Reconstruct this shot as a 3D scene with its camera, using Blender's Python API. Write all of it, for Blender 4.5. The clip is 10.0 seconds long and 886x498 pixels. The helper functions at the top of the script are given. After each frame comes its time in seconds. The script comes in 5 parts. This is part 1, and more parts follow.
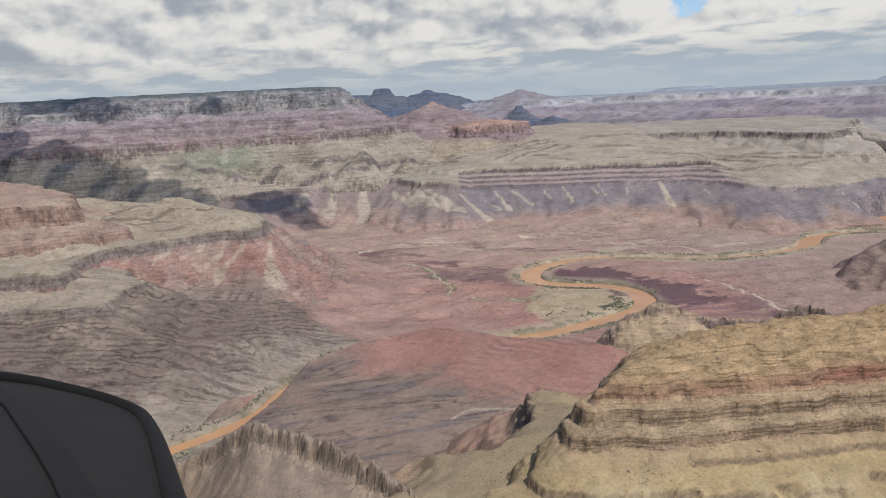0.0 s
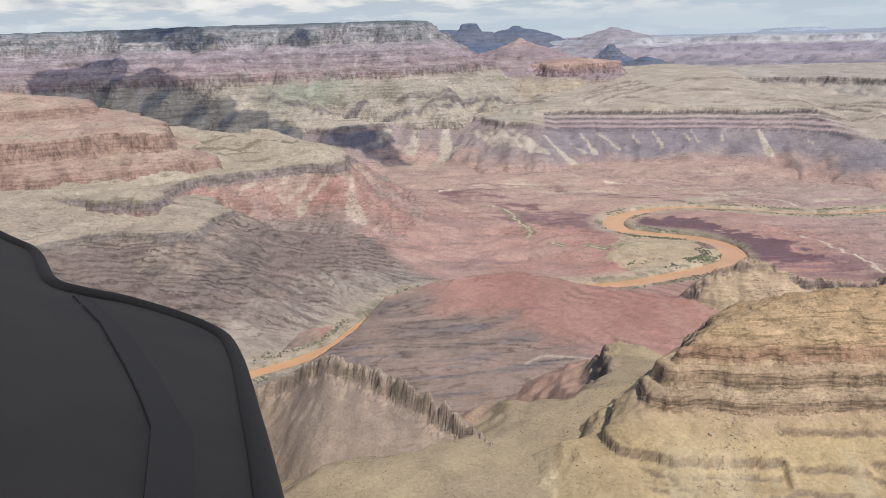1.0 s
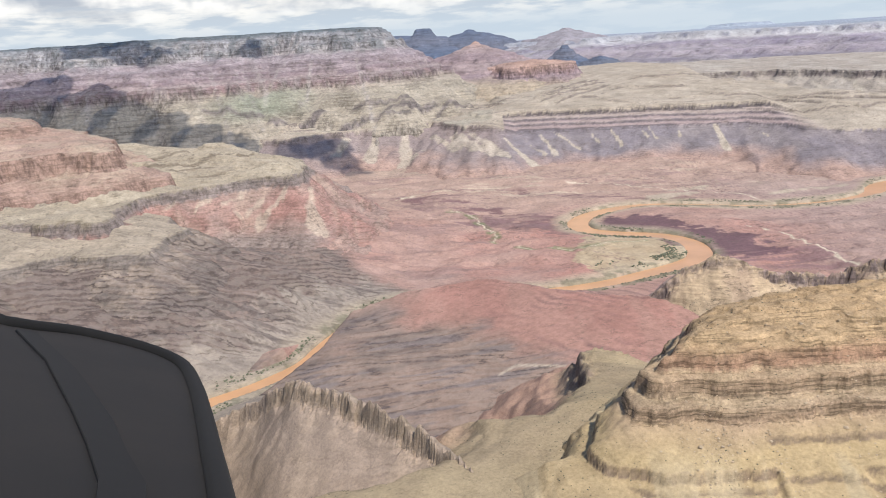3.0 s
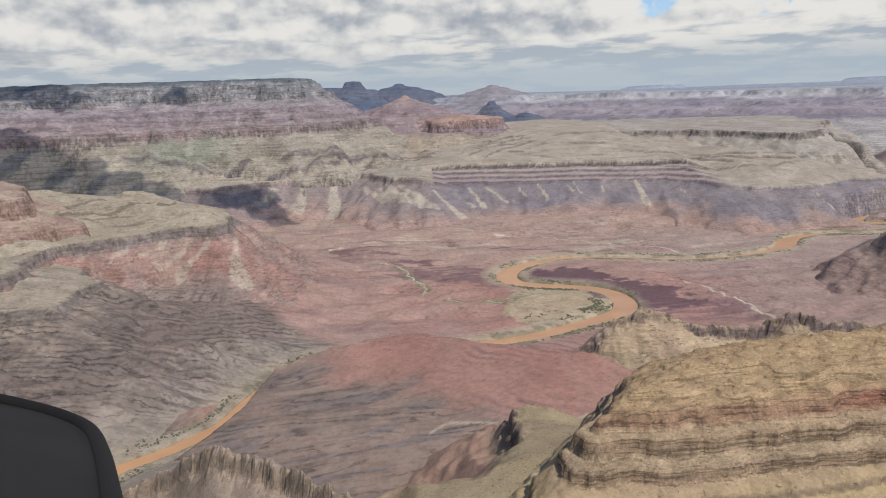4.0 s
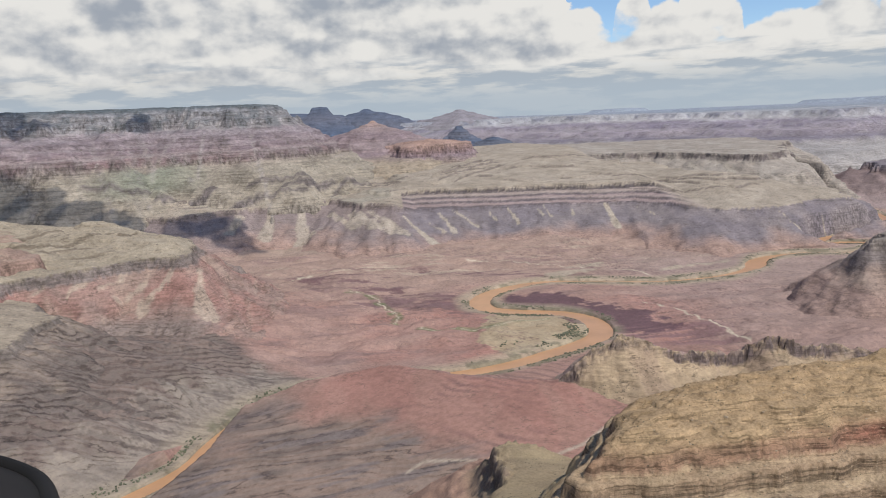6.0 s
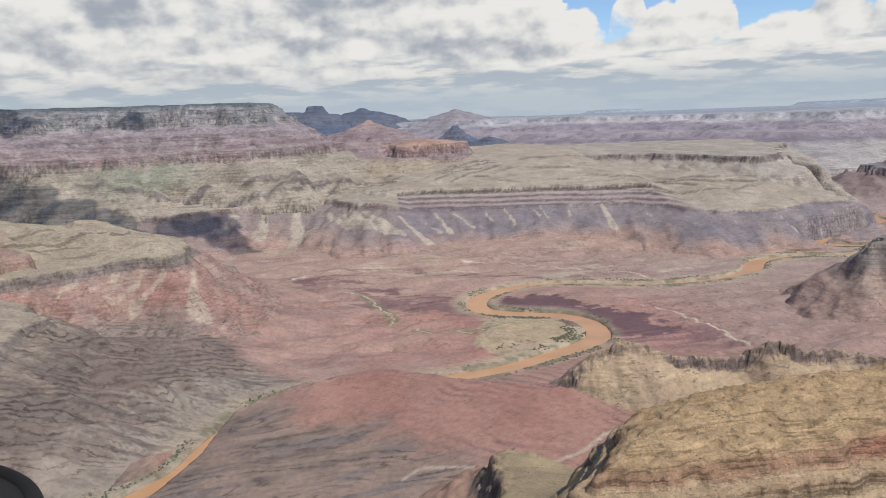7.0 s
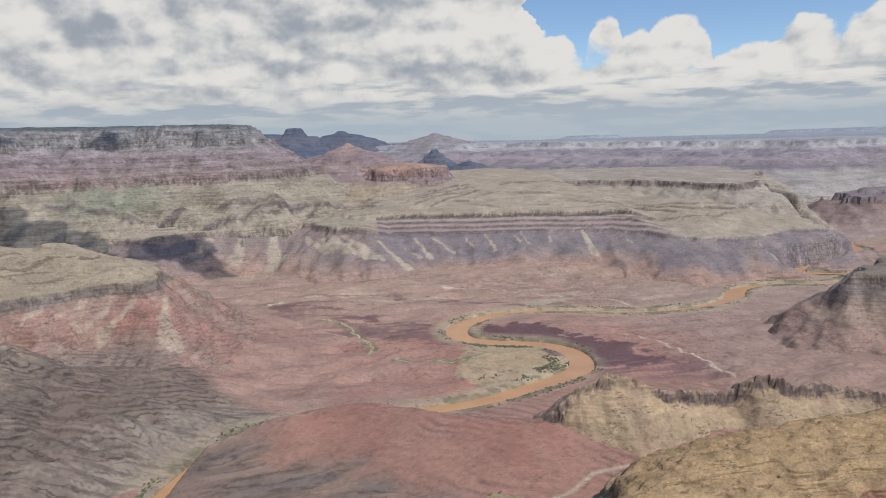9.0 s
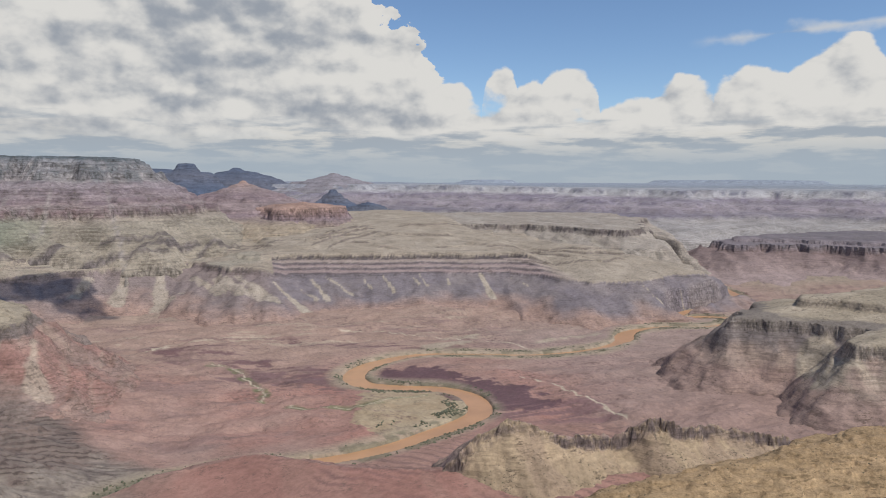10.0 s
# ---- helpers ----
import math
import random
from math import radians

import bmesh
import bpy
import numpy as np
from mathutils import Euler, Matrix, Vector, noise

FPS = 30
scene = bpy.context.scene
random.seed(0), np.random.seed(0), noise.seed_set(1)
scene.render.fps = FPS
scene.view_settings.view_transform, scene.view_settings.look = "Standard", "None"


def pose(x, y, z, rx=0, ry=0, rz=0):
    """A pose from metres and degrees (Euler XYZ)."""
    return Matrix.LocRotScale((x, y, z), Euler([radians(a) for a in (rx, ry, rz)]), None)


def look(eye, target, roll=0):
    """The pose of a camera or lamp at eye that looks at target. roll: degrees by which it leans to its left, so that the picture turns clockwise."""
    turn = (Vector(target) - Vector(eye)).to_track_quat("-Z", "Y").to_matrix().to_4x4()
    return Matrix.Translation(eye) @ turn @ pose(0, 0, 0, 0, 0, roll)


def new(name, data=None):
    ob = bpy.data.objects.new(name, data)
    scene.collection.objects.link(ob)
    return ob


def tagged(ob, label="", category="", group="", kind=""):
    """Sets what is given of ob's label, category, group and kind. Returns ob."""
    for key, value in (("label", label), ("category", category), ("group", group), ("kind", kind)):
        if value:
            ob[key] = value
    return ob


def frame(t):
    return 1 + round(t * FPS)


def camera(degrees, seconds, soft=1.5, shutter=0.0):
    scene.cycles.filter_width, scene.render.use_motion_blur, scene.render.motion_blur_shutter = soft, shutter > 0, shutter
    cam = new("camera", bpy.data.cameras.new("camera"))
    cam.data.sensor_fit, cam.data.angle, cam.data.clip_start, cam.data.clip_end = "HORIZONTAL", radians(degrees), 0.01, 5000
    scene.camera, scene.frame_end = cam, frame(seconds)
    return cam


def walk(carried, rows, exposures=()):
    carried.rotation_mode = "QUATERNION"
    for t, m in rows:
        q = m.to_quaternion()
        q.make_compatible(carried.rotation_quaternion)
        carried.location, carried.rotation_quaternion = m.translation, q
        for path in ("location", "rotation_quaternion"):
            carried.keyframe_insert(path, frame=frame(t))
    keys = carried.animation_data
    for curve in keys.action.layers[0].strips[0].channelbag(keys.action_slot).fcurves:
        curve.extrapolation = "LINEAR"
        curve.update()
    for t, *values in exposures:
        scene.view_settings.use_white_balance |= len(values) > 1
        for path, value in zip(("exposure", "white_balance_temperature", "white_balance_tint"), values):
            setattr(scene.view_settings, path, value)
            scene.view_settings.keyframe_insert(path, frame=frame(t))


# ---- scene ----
cam = camera(64.39, 10.0, soft=1.0)
PATH = [
    (0, (0.00, 0.00, 130.00), (0.00, 97.87, 109.47), -3.25),
    (0.5, (-0.43, 2.11, 129.84), (-6.77, 99.44, 107.81), -1.83),
    (1, (-0.84, 4.22, 129.70), (-12.17, 99.46, 101.40), -2.12),
    (1.5, (-1.23, 6.36, 129.59), (-10.94, 100.41, 97.04), -2.74),
    (2, (-1.61, 8.50, 129.51), (-7.15, 102.45, 95.69), -1.78),
    (2.2, (-1.76, 9.36, 129.48), (-8.31, 103.25, 95.68), -1.94),
    (3.3, (-2.52, 14.14, 129.41), (-7.64, 111.09, 105.42), -4.50),
    (3.5, (-2.65, 15.02, 129.41), (-5.43, 112.53, 107.41), -3.84),
    (4, (-2.97, 17.22, 129.43), (1.30, 114.80, 107.99), -2.27),
    (4.5, (-3.26, 19.43, 129.48), (3.83, 117.57, 111.64), -3.08),
    (5, (-3.54, 21.65, 129.55), (4.12, 119.68, 111.34), -3.23),
    (5.5, (-3.81, 23.89, 129.65), (4.55, 121.85, 111.36), -2.94),
    (7, (-4.51, 30.69, 130.09), (5.02, 128.51, 111.68), -2.32),
    (7.5, (-4.71, 32.98, 130.29), (5.38, 130.78, 112.03), -2.13),
    (8, (-4.90, 35.28, 130.52), (5.43, 133.04, 112.16), -2.19),
    (8.5, (-5.06, 37.60, 130.78), (5.89, 135.36, 112.78), -2.03),
    (9, (-5.22, 39.93, 131.05), (7.58, 137.92, 115.74), -1.62),
    (9.5, (-5.35, 42.28, 131.36), (11.07, 140.41, 121.35), -1.03),
    (10, (-5.47, 44.64, 131.69), (21.75, 140.37, 121.95), 0.14),
]
walk(cam, [(t, look(eye, target, roll)) for t, eye, target, roll in PATH],
     exposures=[(0.0, -0.15), (0.5, -0.12), (1.0, 0.20), (1.5, 0.54), (2.2, 0.57), (3.3, 0.25), (4.0, -0.11), (5.5, -0.11), (7.5, -0.03), (9.0, -0.18), (10.0, -0.27)])

# ---- world, sun and exposure ----
SUN_TO = Vector((0.40, -0.45, 0.80)).normalized()
SUN_ELEV = math.asin(SUN_TO.z)
SUN_AZ = math.atan2(SUN_TO.x, SUN_TO.y)


def nodes_of(tree):
    tree.nodes.clear()
    return tree.nodes, tree.links


def math_node(tree, op, a, b=None, c=None, clamp=False):
    n = tree.nodes.new("ShaderNodeMath")
    n.operation, n.use_clamp = op, clamp
    for i, v in enumerate((a, b, c)):
        if v is None:
            continue
        if isinstance(v, (int, float)):
            n.inputs[i].default_value = v
        else:
            tree.links.new(v, n.inputs[i])
    return n.outputs[0]


def ramp_node(tree, fac, stops):
    n = tree.nodes.new("ShaderNodeMapRange")
    n.interpolation_type = "SMOOTHSTEP"
    tree.links.new(fac, n.inputs[0])
    for i, v in enumerate(stops):
        n.inputs[1 + i].default_value = v
    return n.outputs[0]


def noise_node(tree, vec, scale, detail=6.0, rough=0.55, lac=2.0, dist=0.0):
    n = tree.nodes.new("ShaderNodeTexNoise")
    n.inputs["Scale"].default_value = scale
    n.inputs["Detail"].default_value = detail
    n.inputs["Roughness"].default_value = rough
    n.inputs["Lacunarity"].default_value = lac
    n.inputs["Distortion"].default_value = dist
    if vec is not None:
        tree.links.new(vec, n.inputs["Vector"])
    return n.outputs["Fac"]


def mix_node(tree, fac, a, b, blend="MIX"):
    n = tree.nodes.new("ShaderNodeMix")
    n.data_type, n.blend_type = "RGBA", blend
    for key, v in ((0, fac), (6, a), (7, b)):
        if isinstance(v, (int, float)):
            n.inputs[key].default_value = v
        elif isinstance(v, tuple):
            n.inputs[key].default_value = (*v, 1.0)
        else:
            tree.links.new(v, n.inputs[key])
    return n.outputs[2]


def vec_node(tree, x, y, z=0.0):
    n = tree.nodes.new("ShaderNodeCombineXYZ")
    for i, v in enumerate((x, y, z)):
        if isinstance(v, (int, float)):
            n.inputs[i].default_value = v
        else:
            tree.links.new(v, n.inputs[i])
    return n.outputs[0]


def make_world():
    world = bpy.data.worlds.new("summer_sky")
    world.use_nodes = True
    scene.world = world
    tree = world.node_tree
    nodes, links = nodes_of(tree)
    out = nodes.new("ShaderNodeOutputWorld")
    sky = nodes.new("ShaderNodeTexSky")
    sky.sky_type, sky.sun_disc = "NISHITA", False
    sky.sun_elevation, sky.sun_rotation = SUN_ELEV, SUN_AZ
    sky.air_density, sky.dust_density, sky.ozone_density, sky.altitude = 1.0, 0.0, 4.0, 1600
    sky_bg = nodes.new("ShaderNodeBackground")
    links.new(sky.outputs[0], sky_bg.inputs[0])
    sky_bg.inputs[1].default_value = 0.14
    co = nodes.new("ShaderNodeTexCoord")
    sep = nodes.new("ShaderNodeSeparateXYZ")
    links.new(co.outputs["Generated"], sep.inputs[0])
    x, y, z = sep.outputs
    az = math_node(tree, "ARCTAN2", x, y)
    zc = math_node(tree, "MAXIMUM", z, 0.0)
    # where the clouds end: solid to the west, then a row of towers under open blue
    def bump(centre, wide, high):
        d = math_node(tree, "MULTIPLY", math_node(tree, "SUBTRACT", az, centre), 1.0 / wide)
        g = math_node(tree, "SUBTRACT", 1.0, math_node(tree, "MULTIPLY", d, d))
        return math_node(tree, "MULTIPLY", math_node(tree, "SQRT", math_node(tree, "MAXIMUM", g, 0.0)), high)

    wander = noise_node(tree, vec_node(tree, math_node(tree, "MULTIPLY", az, 16.0), math_node(tree, "MULTIPLY", zc, 22.0), 6.6), 1.0, 6, 0.55)
    top = ramp_node(tree, math_node(tree, "MULTIPLY_ADD", math_node(tree, "SUBTRACT", wander, 0.5), 0.22, az), (0.13, 0.27, 0.42, 0.094))
    towers = 0.0
    for centre, wide, high in ((0.235, 0.030, 0.050), (0.295, 0.040, 0.036), (0.356, 0.026, 0.072), (0.392, 0.030, 0.032), (0.452, 0.042, 0.054), (0.54, 0.05, 0.022), (0.60, 0.05, 0.032),
                               (0.70, 0.07, 0.044), (0.78, 0.065, 0.078), (0.88, 0.10, 0.060), (1.10, 0.16, 0.09), (1.42, 0.2, 0.06)):
        towers = math_node(tree, "MAXIMUM", bump(centre, wide, high), towers)
    top = math_node(tree, "ADD", top, towers)

    def heaped(kx, ky, w, detail=7.0, rough=0.55):
        """Billows and the same billows seen a little nearer the sun: their difference is the lit side."""
        pair = []
        for dx, dz in ((0.0, 0.0), (0.010, 0.013)):
            at = vec_node(tree, math_node(tree, "MULTIPLY", math_node(tree, "ADD", az, dx), kx), math_node(tree, "MULTIPLY", math_node(tree, "ADD", zc, dz), ky), w)
            pair.append(noise_node(tree, at, 1.0, detail, rough))
        return pair[0], math_node(tree, "SUBTRACT", *pair)

    big, big_lit = heaped(13.0, 19.0, 3.1, 7.0, 0.48)
    low_n, low_lit = heaped(11.0, 62.0, 8.4, 7.0, 0.55)
    broad, _ = heaped(4.6, 14.0, 1.7, 3.0, 0.5)
    # the deck and its towers
    edge = math_node(tree, "MULTIPLY", math_node(tree, "SUBTRACT", top, zc), 20.0)
    edge = math_node(tree, "MINIMUM", edge, 1.0)
    deep = math_node(tree, "MULTIPLY_ADD", math_node(tree, "SUBTRACT", big, 0.5), 1.9, edge)
    deck = ramp_node(tree, deep, (0.0, 0.16, 0.0, 1.0))
    holes = ramp_node(tree, math_node(tree, "ADD", math_node(tree, "MULTIPLY", big, 0.45), math_node(tree, "MULTIPLY", broad, 0.55)), (0.31, 0.37, 0.0, 1.0))
    deck = math_node(tree, "MULTIPLY", deck, holes)
    lit = math_node(tree, "MULTIPLY_ADD", big_lit, 3.2, 0.76)
    lit = math_node(tree, "ADD", lit, math_node(tree, "MULTIPLY", math_node(tree, "SUBTRACT", big, 0.5), 0.5))
    puff = nodes.new("ShaderNodeTexVoronoi")
    puff.feature, puff.normalize = "SMOOTH_F1", True
    puff.inputs["Scale"].default_value, puff.inputs["Detail"].default_value, puff.inputs["Smoothness"].default_value = 1.0, 2.0, 0.35
    drift = math_node(tree, "MULTIPLY", math_node(tree, "SUBTRACT", wander, 0.5), 1.6)
    links.new(vec_node(tree, math_node(tree, "MULTIPLY_ADD", az, 30.0, drift), math_node(tree, "MULTIPLY_ADD", zc, 46.0, drift), 2.2), puff.inputs["Vector"])
    lit = math_node(tree, "MULTIPLY_ADD", math_node(tree, "SUBTRACT", 0.30, puff.outputs["Distance"]), 0.85, lit)
    shade = ramp_node(tree, broad, (0.49, 0.62, 0.0, 0.44))
    shade = math_node(tree, "MULTIPLY", shade, ramp_node(tree, az, (0.16, 0.34, 1.0, 0.15)))
    lit = math_node(tree, "SUBTRACT", lit, shade)
    lit = math_node(tree, "ADD", lit, ramp_node(tree, az, (-0.12, 0.34, -0.17, 0.16)))
    col = mix_node(tree, ramp_node(tree, lit, (-0.20, 1.02, 0.0, 1.0)), (0.43, 0.475, 0.545), (0.98, 0.965, 0.93))
    cover = deck
    # long low rows towards the horizon
    rowy = ramp_node(tree, math_node(tree, "MULTIPLY_ADD", math_node(tree, "SUBTRACT", low_n, 0.5), 0.10, zc), (0.048, 0.078, 1.0, 0.0))
    tone = mix_node(tree, ramp_node(tree, math_node(tree, "MULTIPLY_ADD", low_lit, 1.4, low_n), (0.30, 0.74, 0.0, 1.0)), (0.50, 0.56, 0.63), (0.93, 0.90, 0.84))
    col = mix_node(tree, rowy, col, tone)
    cover = math_node(tree, "MAXIMUM", cover, math_node(tree, "MULTIPLY", rowy, 0.93))
    # a thin streak in the open blue
    wisp = math_node(tree, "ABSOLUTE", math_node(tree, "SUBTRACT", math_node(tree, "MULTIPLY_ADD", az, 0.045, 0.150), zc))
    wisp = math_node(tree, "MULTIPLY_ADD", math_node(tree, "SUBTRACT", big, 0.5), 0.05, math_node(tree, "SUBTRACT", 0.008, wisp))
    wisp = math_node(tree, "MULTIPLY", ramp_node(tree, wisp, (0.0, 0.012, 0.0, 0.8)), ramp_node(tree, az, (0.60, 0.68, 0.0, 1.0)))
    col = mix_node(tree, math_node(tree, "MULTIPLY", wisp, math_node(tree, "SUBTRACT", 1.0, deck)), col, (0.80, 0.82, 0.84))
    cover = math_node(tree, "MAXIMUM", cover, wisp)
    # pale rain veil near the horizon
    low = ramp_node(tree, zc, (0.016, 0.072, 1.0, 0.0))
    col = mix_node(tree, math_node(tree, "MULTIPLY", low, 0.88), col, (0.52, 0.61, 0.70))
    cloud_bg = nodes.new("ShaderNodeBackground")
    links.new(col, cloud_bg.inputs[0])
    cloud_bg.inputs[1].default_value = 0.86
    fac = math_node(tree, "MAXIMUM", cover, math_node(tree, "MULTIPLY", low, 0.95))
    mix = nodes.new("ShaderNodeMixShader")
    links.new(fac, mix.inputs[0])
    links.new(sky_bg.outputs[0], mix.inputs[1])
    links.new(cloud_bg.outputs[0], mix.inputs[2])
    links.new(mix.outputs[0], out.inputs[0])


make_world()
sun_data = bpy.data.lights.new("sun", "SUN")
sun_data.energy, sun_data.angle, sun_data.color = 4.1, radians(0.6), (1.0, 0.94, 0.855)
sun = new("sun", sun_data)
sun.matrix_world = look(SUN_TO * 900, (0, 0, 0))


# ---- materials ----
def terrain_material(name, grain, relief, mottled=0.15, scrub=0.0, beds=1.0, bedding=0.2, ledges=0.5, columns=0.3, contour=(0.16, 0.24, 2.6)):
    """Rock and soil: the strata colour carried by the mesh, broken by stains, grain, thin beds, ledges and cliff joints."""
    mat = bpy.data.materials.new(name)
    mat.use_nodes = True
    tree = mat.node_tree
    nodes, links = nodes_of(tree)
    out = nodes.new("ShaderNodeOutputMaterial")
    bsdf = nodes.new("ShaderNodeBsdfPrincipled")
    bsdf.inputs["Roughness"].default_value = 0.95
    bsdf.inputs["Specular IOR Level"].default_value = 0.12
    links.new(bsdf.outputs[0], out.inputs[0])
    soil = nodes.new("ShaderNodeAttribute")
    soil.attribute_name = "soil"
    geo = nodes.new("ShaderNodeNewGeometry")
    pos = geo.outputs["Position"]
    coarse = noise_node(tree, pos, grain * 0.12, 5, 0.6)
    fine = noise_node(tree, pos, grain, 9, 0.72)
    v1 = ramp_node(tree, coarse, (0.3, 0.7, 1.0 - mottled, 1.0 + mottled * 0.7))
    v2 = ramp_node(tree, fine, (0.30, 0.70, 1.0 - mottled * 1.5, 1.0 + mottled))
    both = math_node(tree, "MULTIPLY", v1, v2)
    # thin beds seen edge-on wherever the ground is cut
    sep = nodes.new("ShaderNodeSeparateXYZ")
    links.new(pos, sep.inputs[0])
    px, py, pz = sep.outputs

    def stretched(kx, ky, kz, w=0.0):
        return vec_node(tree, math_node(tree, "MULTIPLY", px, kx), math_node(tree, "MULTIPLY", py, ky), math_node(tree, "MULTIPLY_ADD", pz, kz, w))

    nrm = nodes.new("ShaderNodeSeparateXYZ")
    links.new(geo.outputs["Normal"], nrm.inputs[0])
    lam = noise_node(tree, stretched(beds * 0.05, beds * 0.10, beds), 1.0, 6, 0.7)
    bedded = ramp_node(tree, lam, (0.42, 0.53, -bedding, bedding * 0.3))
    cut = ramp_node(tree, nrm.outputs[2], (0.72, 0.93, 1.0, 0.15))
    both = math_node(tree, "MULTIPLY", both, math_node(tree, "MULTIPLY_ADD", bedded, cut, 1.0))
    # upright joints on the steep faces
    steep = ramp_node(tree, nrm.outputs[2], (0.42, 0.66, 1.0, 0.0))
    joint = noise_node(tree, stretched(grain * 0.9, grain * 0.9, grain * 0.16), 1.0, 7, 0.7)
    jv = ramp_node(tree, joint, (0.36, 0.62, 1.0 - columns, 1.0 + columns * 0.6))
    jv = math_node(tree, "ADD", 1.0, math_node(tree, "MULTIPLY", math_node(tree, "SUBTRACT", jv, 1.0), steep))
    both = math_node(tree, "MULTIPLY", both, jv)
    col = mix_node(tree, 1.0, soil.outputs["Color"], vec_node(tree, both, both, both), "MULTIPLY")
    # broken ledge lines that keep to the beds
    edge = noise_node(tree, stretched(beds * 0.10, beds * 0.40, beds * 0.9, 31.7), 1.0, 8, 0.6)
    line = ramp_node(tree, math_node(tree, "ABSOLUTE", math_node(tree, "SUBTRACT", edge, 0.5)), (0.004, 0.020, 1.0, 0.0))
    where = ramp_node(tree, noise_node(tree, pos, beds * 0.16, 5, 0.65), (0.51, 0.58, 0.0, ledges))
    line = math_node(tree, "MULTIPLY", line, where)
    col = mix_node(tree, line, col, (0.12, 0.095, 0.08))
    # worn ledges that run along the slope, where the ground is banded
    wave = noise_node(tree, stretched(0.014, 0.036, 0.03, 7.7), 1.0, 7, 0.6)
    field = math_node(tree, "MULTIPLY_ADD", py, contour[0], math_node(tree, "MULTIPLY_ADD", pz, contour[1], math_node(tree, "MULTIPLY", wave, contour[2] * 4.0)))
    saw = math_node(tree, "ABSOLUTE", math_node(tree, "SUBTRACT", math_node(tree, "FRACT", field), 0.5))
    rim = ramp_node(tree, math_node(tree, "MULTIPLY_ADD", math_node(tree, "SUBTRACT", fine, 0.5), 0.22, saw), (0.02, 0.15, 1.0, 0.0))
    gaps = ramp_node(tree, noise_node(tree, stretched(0.030, 0.10, 0.10, 3.3), 1.0, 8, 0.7), (0.45, 0.56, 0.0, 1.0))
    worn = math_node(tree, "MULTIPLY", math_node(tree, "MULTIPLY", rim, gaps), soil.outputs["Alpha"])
    shelf = ramp_node(tree, saw, (0.16, 0.34, 0.0, 0.16))
    col = mix_node(tree, math_node(tree, "MULTIPLY", shelf, soil.outputs["Alpha"]), col, (0.36, 0.32, 0.28))
    col = mix_node(tree, math_node(tree, "MULTIPLY", worn, 0.82), col, (0.085, 0.068, 0.062))
    if scrub:
        vor = nodes.new("ShaderNodeTexVoronoi")
        vor.inputs["Scale"].default_value = scrub
        links.new(pos, vor.inputs["Vector"])
        dot = ramp_node(tree, vor.outputs["Distance"], (0.08, 0.18, 1.0, 0.0))
        keep = ramp_node(tree, noise_node(tree, pos, scrub * 0.15, 4, 0.6), (0.48, 0.62, 0.0, 0.55))
        col = mix_node(tree, math_node(tree, "MULTIPLY", dot, keep), col, (0.12, 0.11, 0.075))
    links.new(col, bsdf.inputs["Base Color"])
    bump = nodes.new("ShaderNodeBump")
    bump.inputs["Strength"].default_value = 0.8
    bump.inputs["Distance"].default_value = relief
    links.new(math_node(tree, "SUBTRACT", math_node(tree, "ADD", fine, math_node(tree, "MULTIPLY", joint, math_node(tree, "MULTIPLY", steep, 1.2))), math_node(tree, "ADD", math_node(tree, "MULTIPLY", line, 0.5), math_node(tree, "MULTIPLY", worn, 0.8))), bump.inputs["Height"])
    links.new(bump.outputs[0], bsdf.inputs["Normal"])
    return mat


def plain_material(name, colour, rough=0.6, grain=1.0, mottled=0.2, metal=0.0):
    mat = bpy.data.materials.new(name)
    mat.use_nodes = True
    tree = mat.node_tree
    nodes, links = nodes_of(tree)
    out = nodes.new("ShaderNodeOutputMaterial")
    bsdf = nodes.new("ShaderNodeBsdfPrincipled")
    bsdf.inputs["Roughness"].default_value = rough
    bsdf.inputs["Metallic"].default_value = metal
    links.new(bsdf.outputs[0], out.inputs[0])
    geo = nodes.new("ShaderNodeNewGeometry")
    n = noise_node(tree, geo.outputs["Position"], grain, 6, 0.6)
    f = ramp_node(tree, n, (0.3, 0.7, 1 - mottled, 1 + mottled))
    col = mix_node(tree, 1.0, (*colour,), vec_node(tree, f, f, f), "MULTIPLY")
    links.new(col, bsdf.inputs["Base Color"])
    return mat


MAT_GROUND = terrain_material("valley_soil", 0.42, 0.16, 0.12, beds=1.0, bedding=0.12, ledges=0.6, columns=0.1)
MAT_NEAR = terrain_material("near_soil", 1.3, 0.30, 0.13, scrub=0.8, beds=1.2, bedding=0.08, ledges=0.22, columns=0.12)
MAT_BUTTE = terrain_material("layered_limestone", 1.7, 0.4, 0.20, scrub=0.7, beds=1.7, bedding=0.42, ledges=0.45, columns=0.10)
MAT_MID = terrain_material("bench_sandstone", 0.55, 0.45, 0.16, scrub=0.35, beds=0.75, bedding=0.22, ledges=0.75, columns=0.35)
MAT_FAR = terrain_material("far_strata", 0.28, 1.5, 0.18, scrub=0.12, beds=0.36, bedding=0.26, ledges=0.5, columns=0.45)

# ---- terrain arithmetic ----
TABLES = [np.random.RandomState(s).rand(256, 256) for s in range(6)]


def value_noise(x, y, seed=0):
    t = TABLES[seed % 6]
    ix, iy = np.floor(x).astype(int), np.floor(y).astype(int)
    fx, fy = x - ix, y - iy
    fx, fy = fx * fx * fx * (fx * (fx * 6 - 15) + 10), fy * fy * fy * (fy * (fy * 6 - 15) + 10)
    x0, x1, y0, y1 = ix & 255, (ix + 1) & 255, iy & 255, (iy + 1) & 255
    return (t[x0, y0] * (1 - fx) + t[x1, y0] * fx) * (1 - fy) + (t[x0, y1] * (1 - fx) + t[x1, y1] * fx) * fy


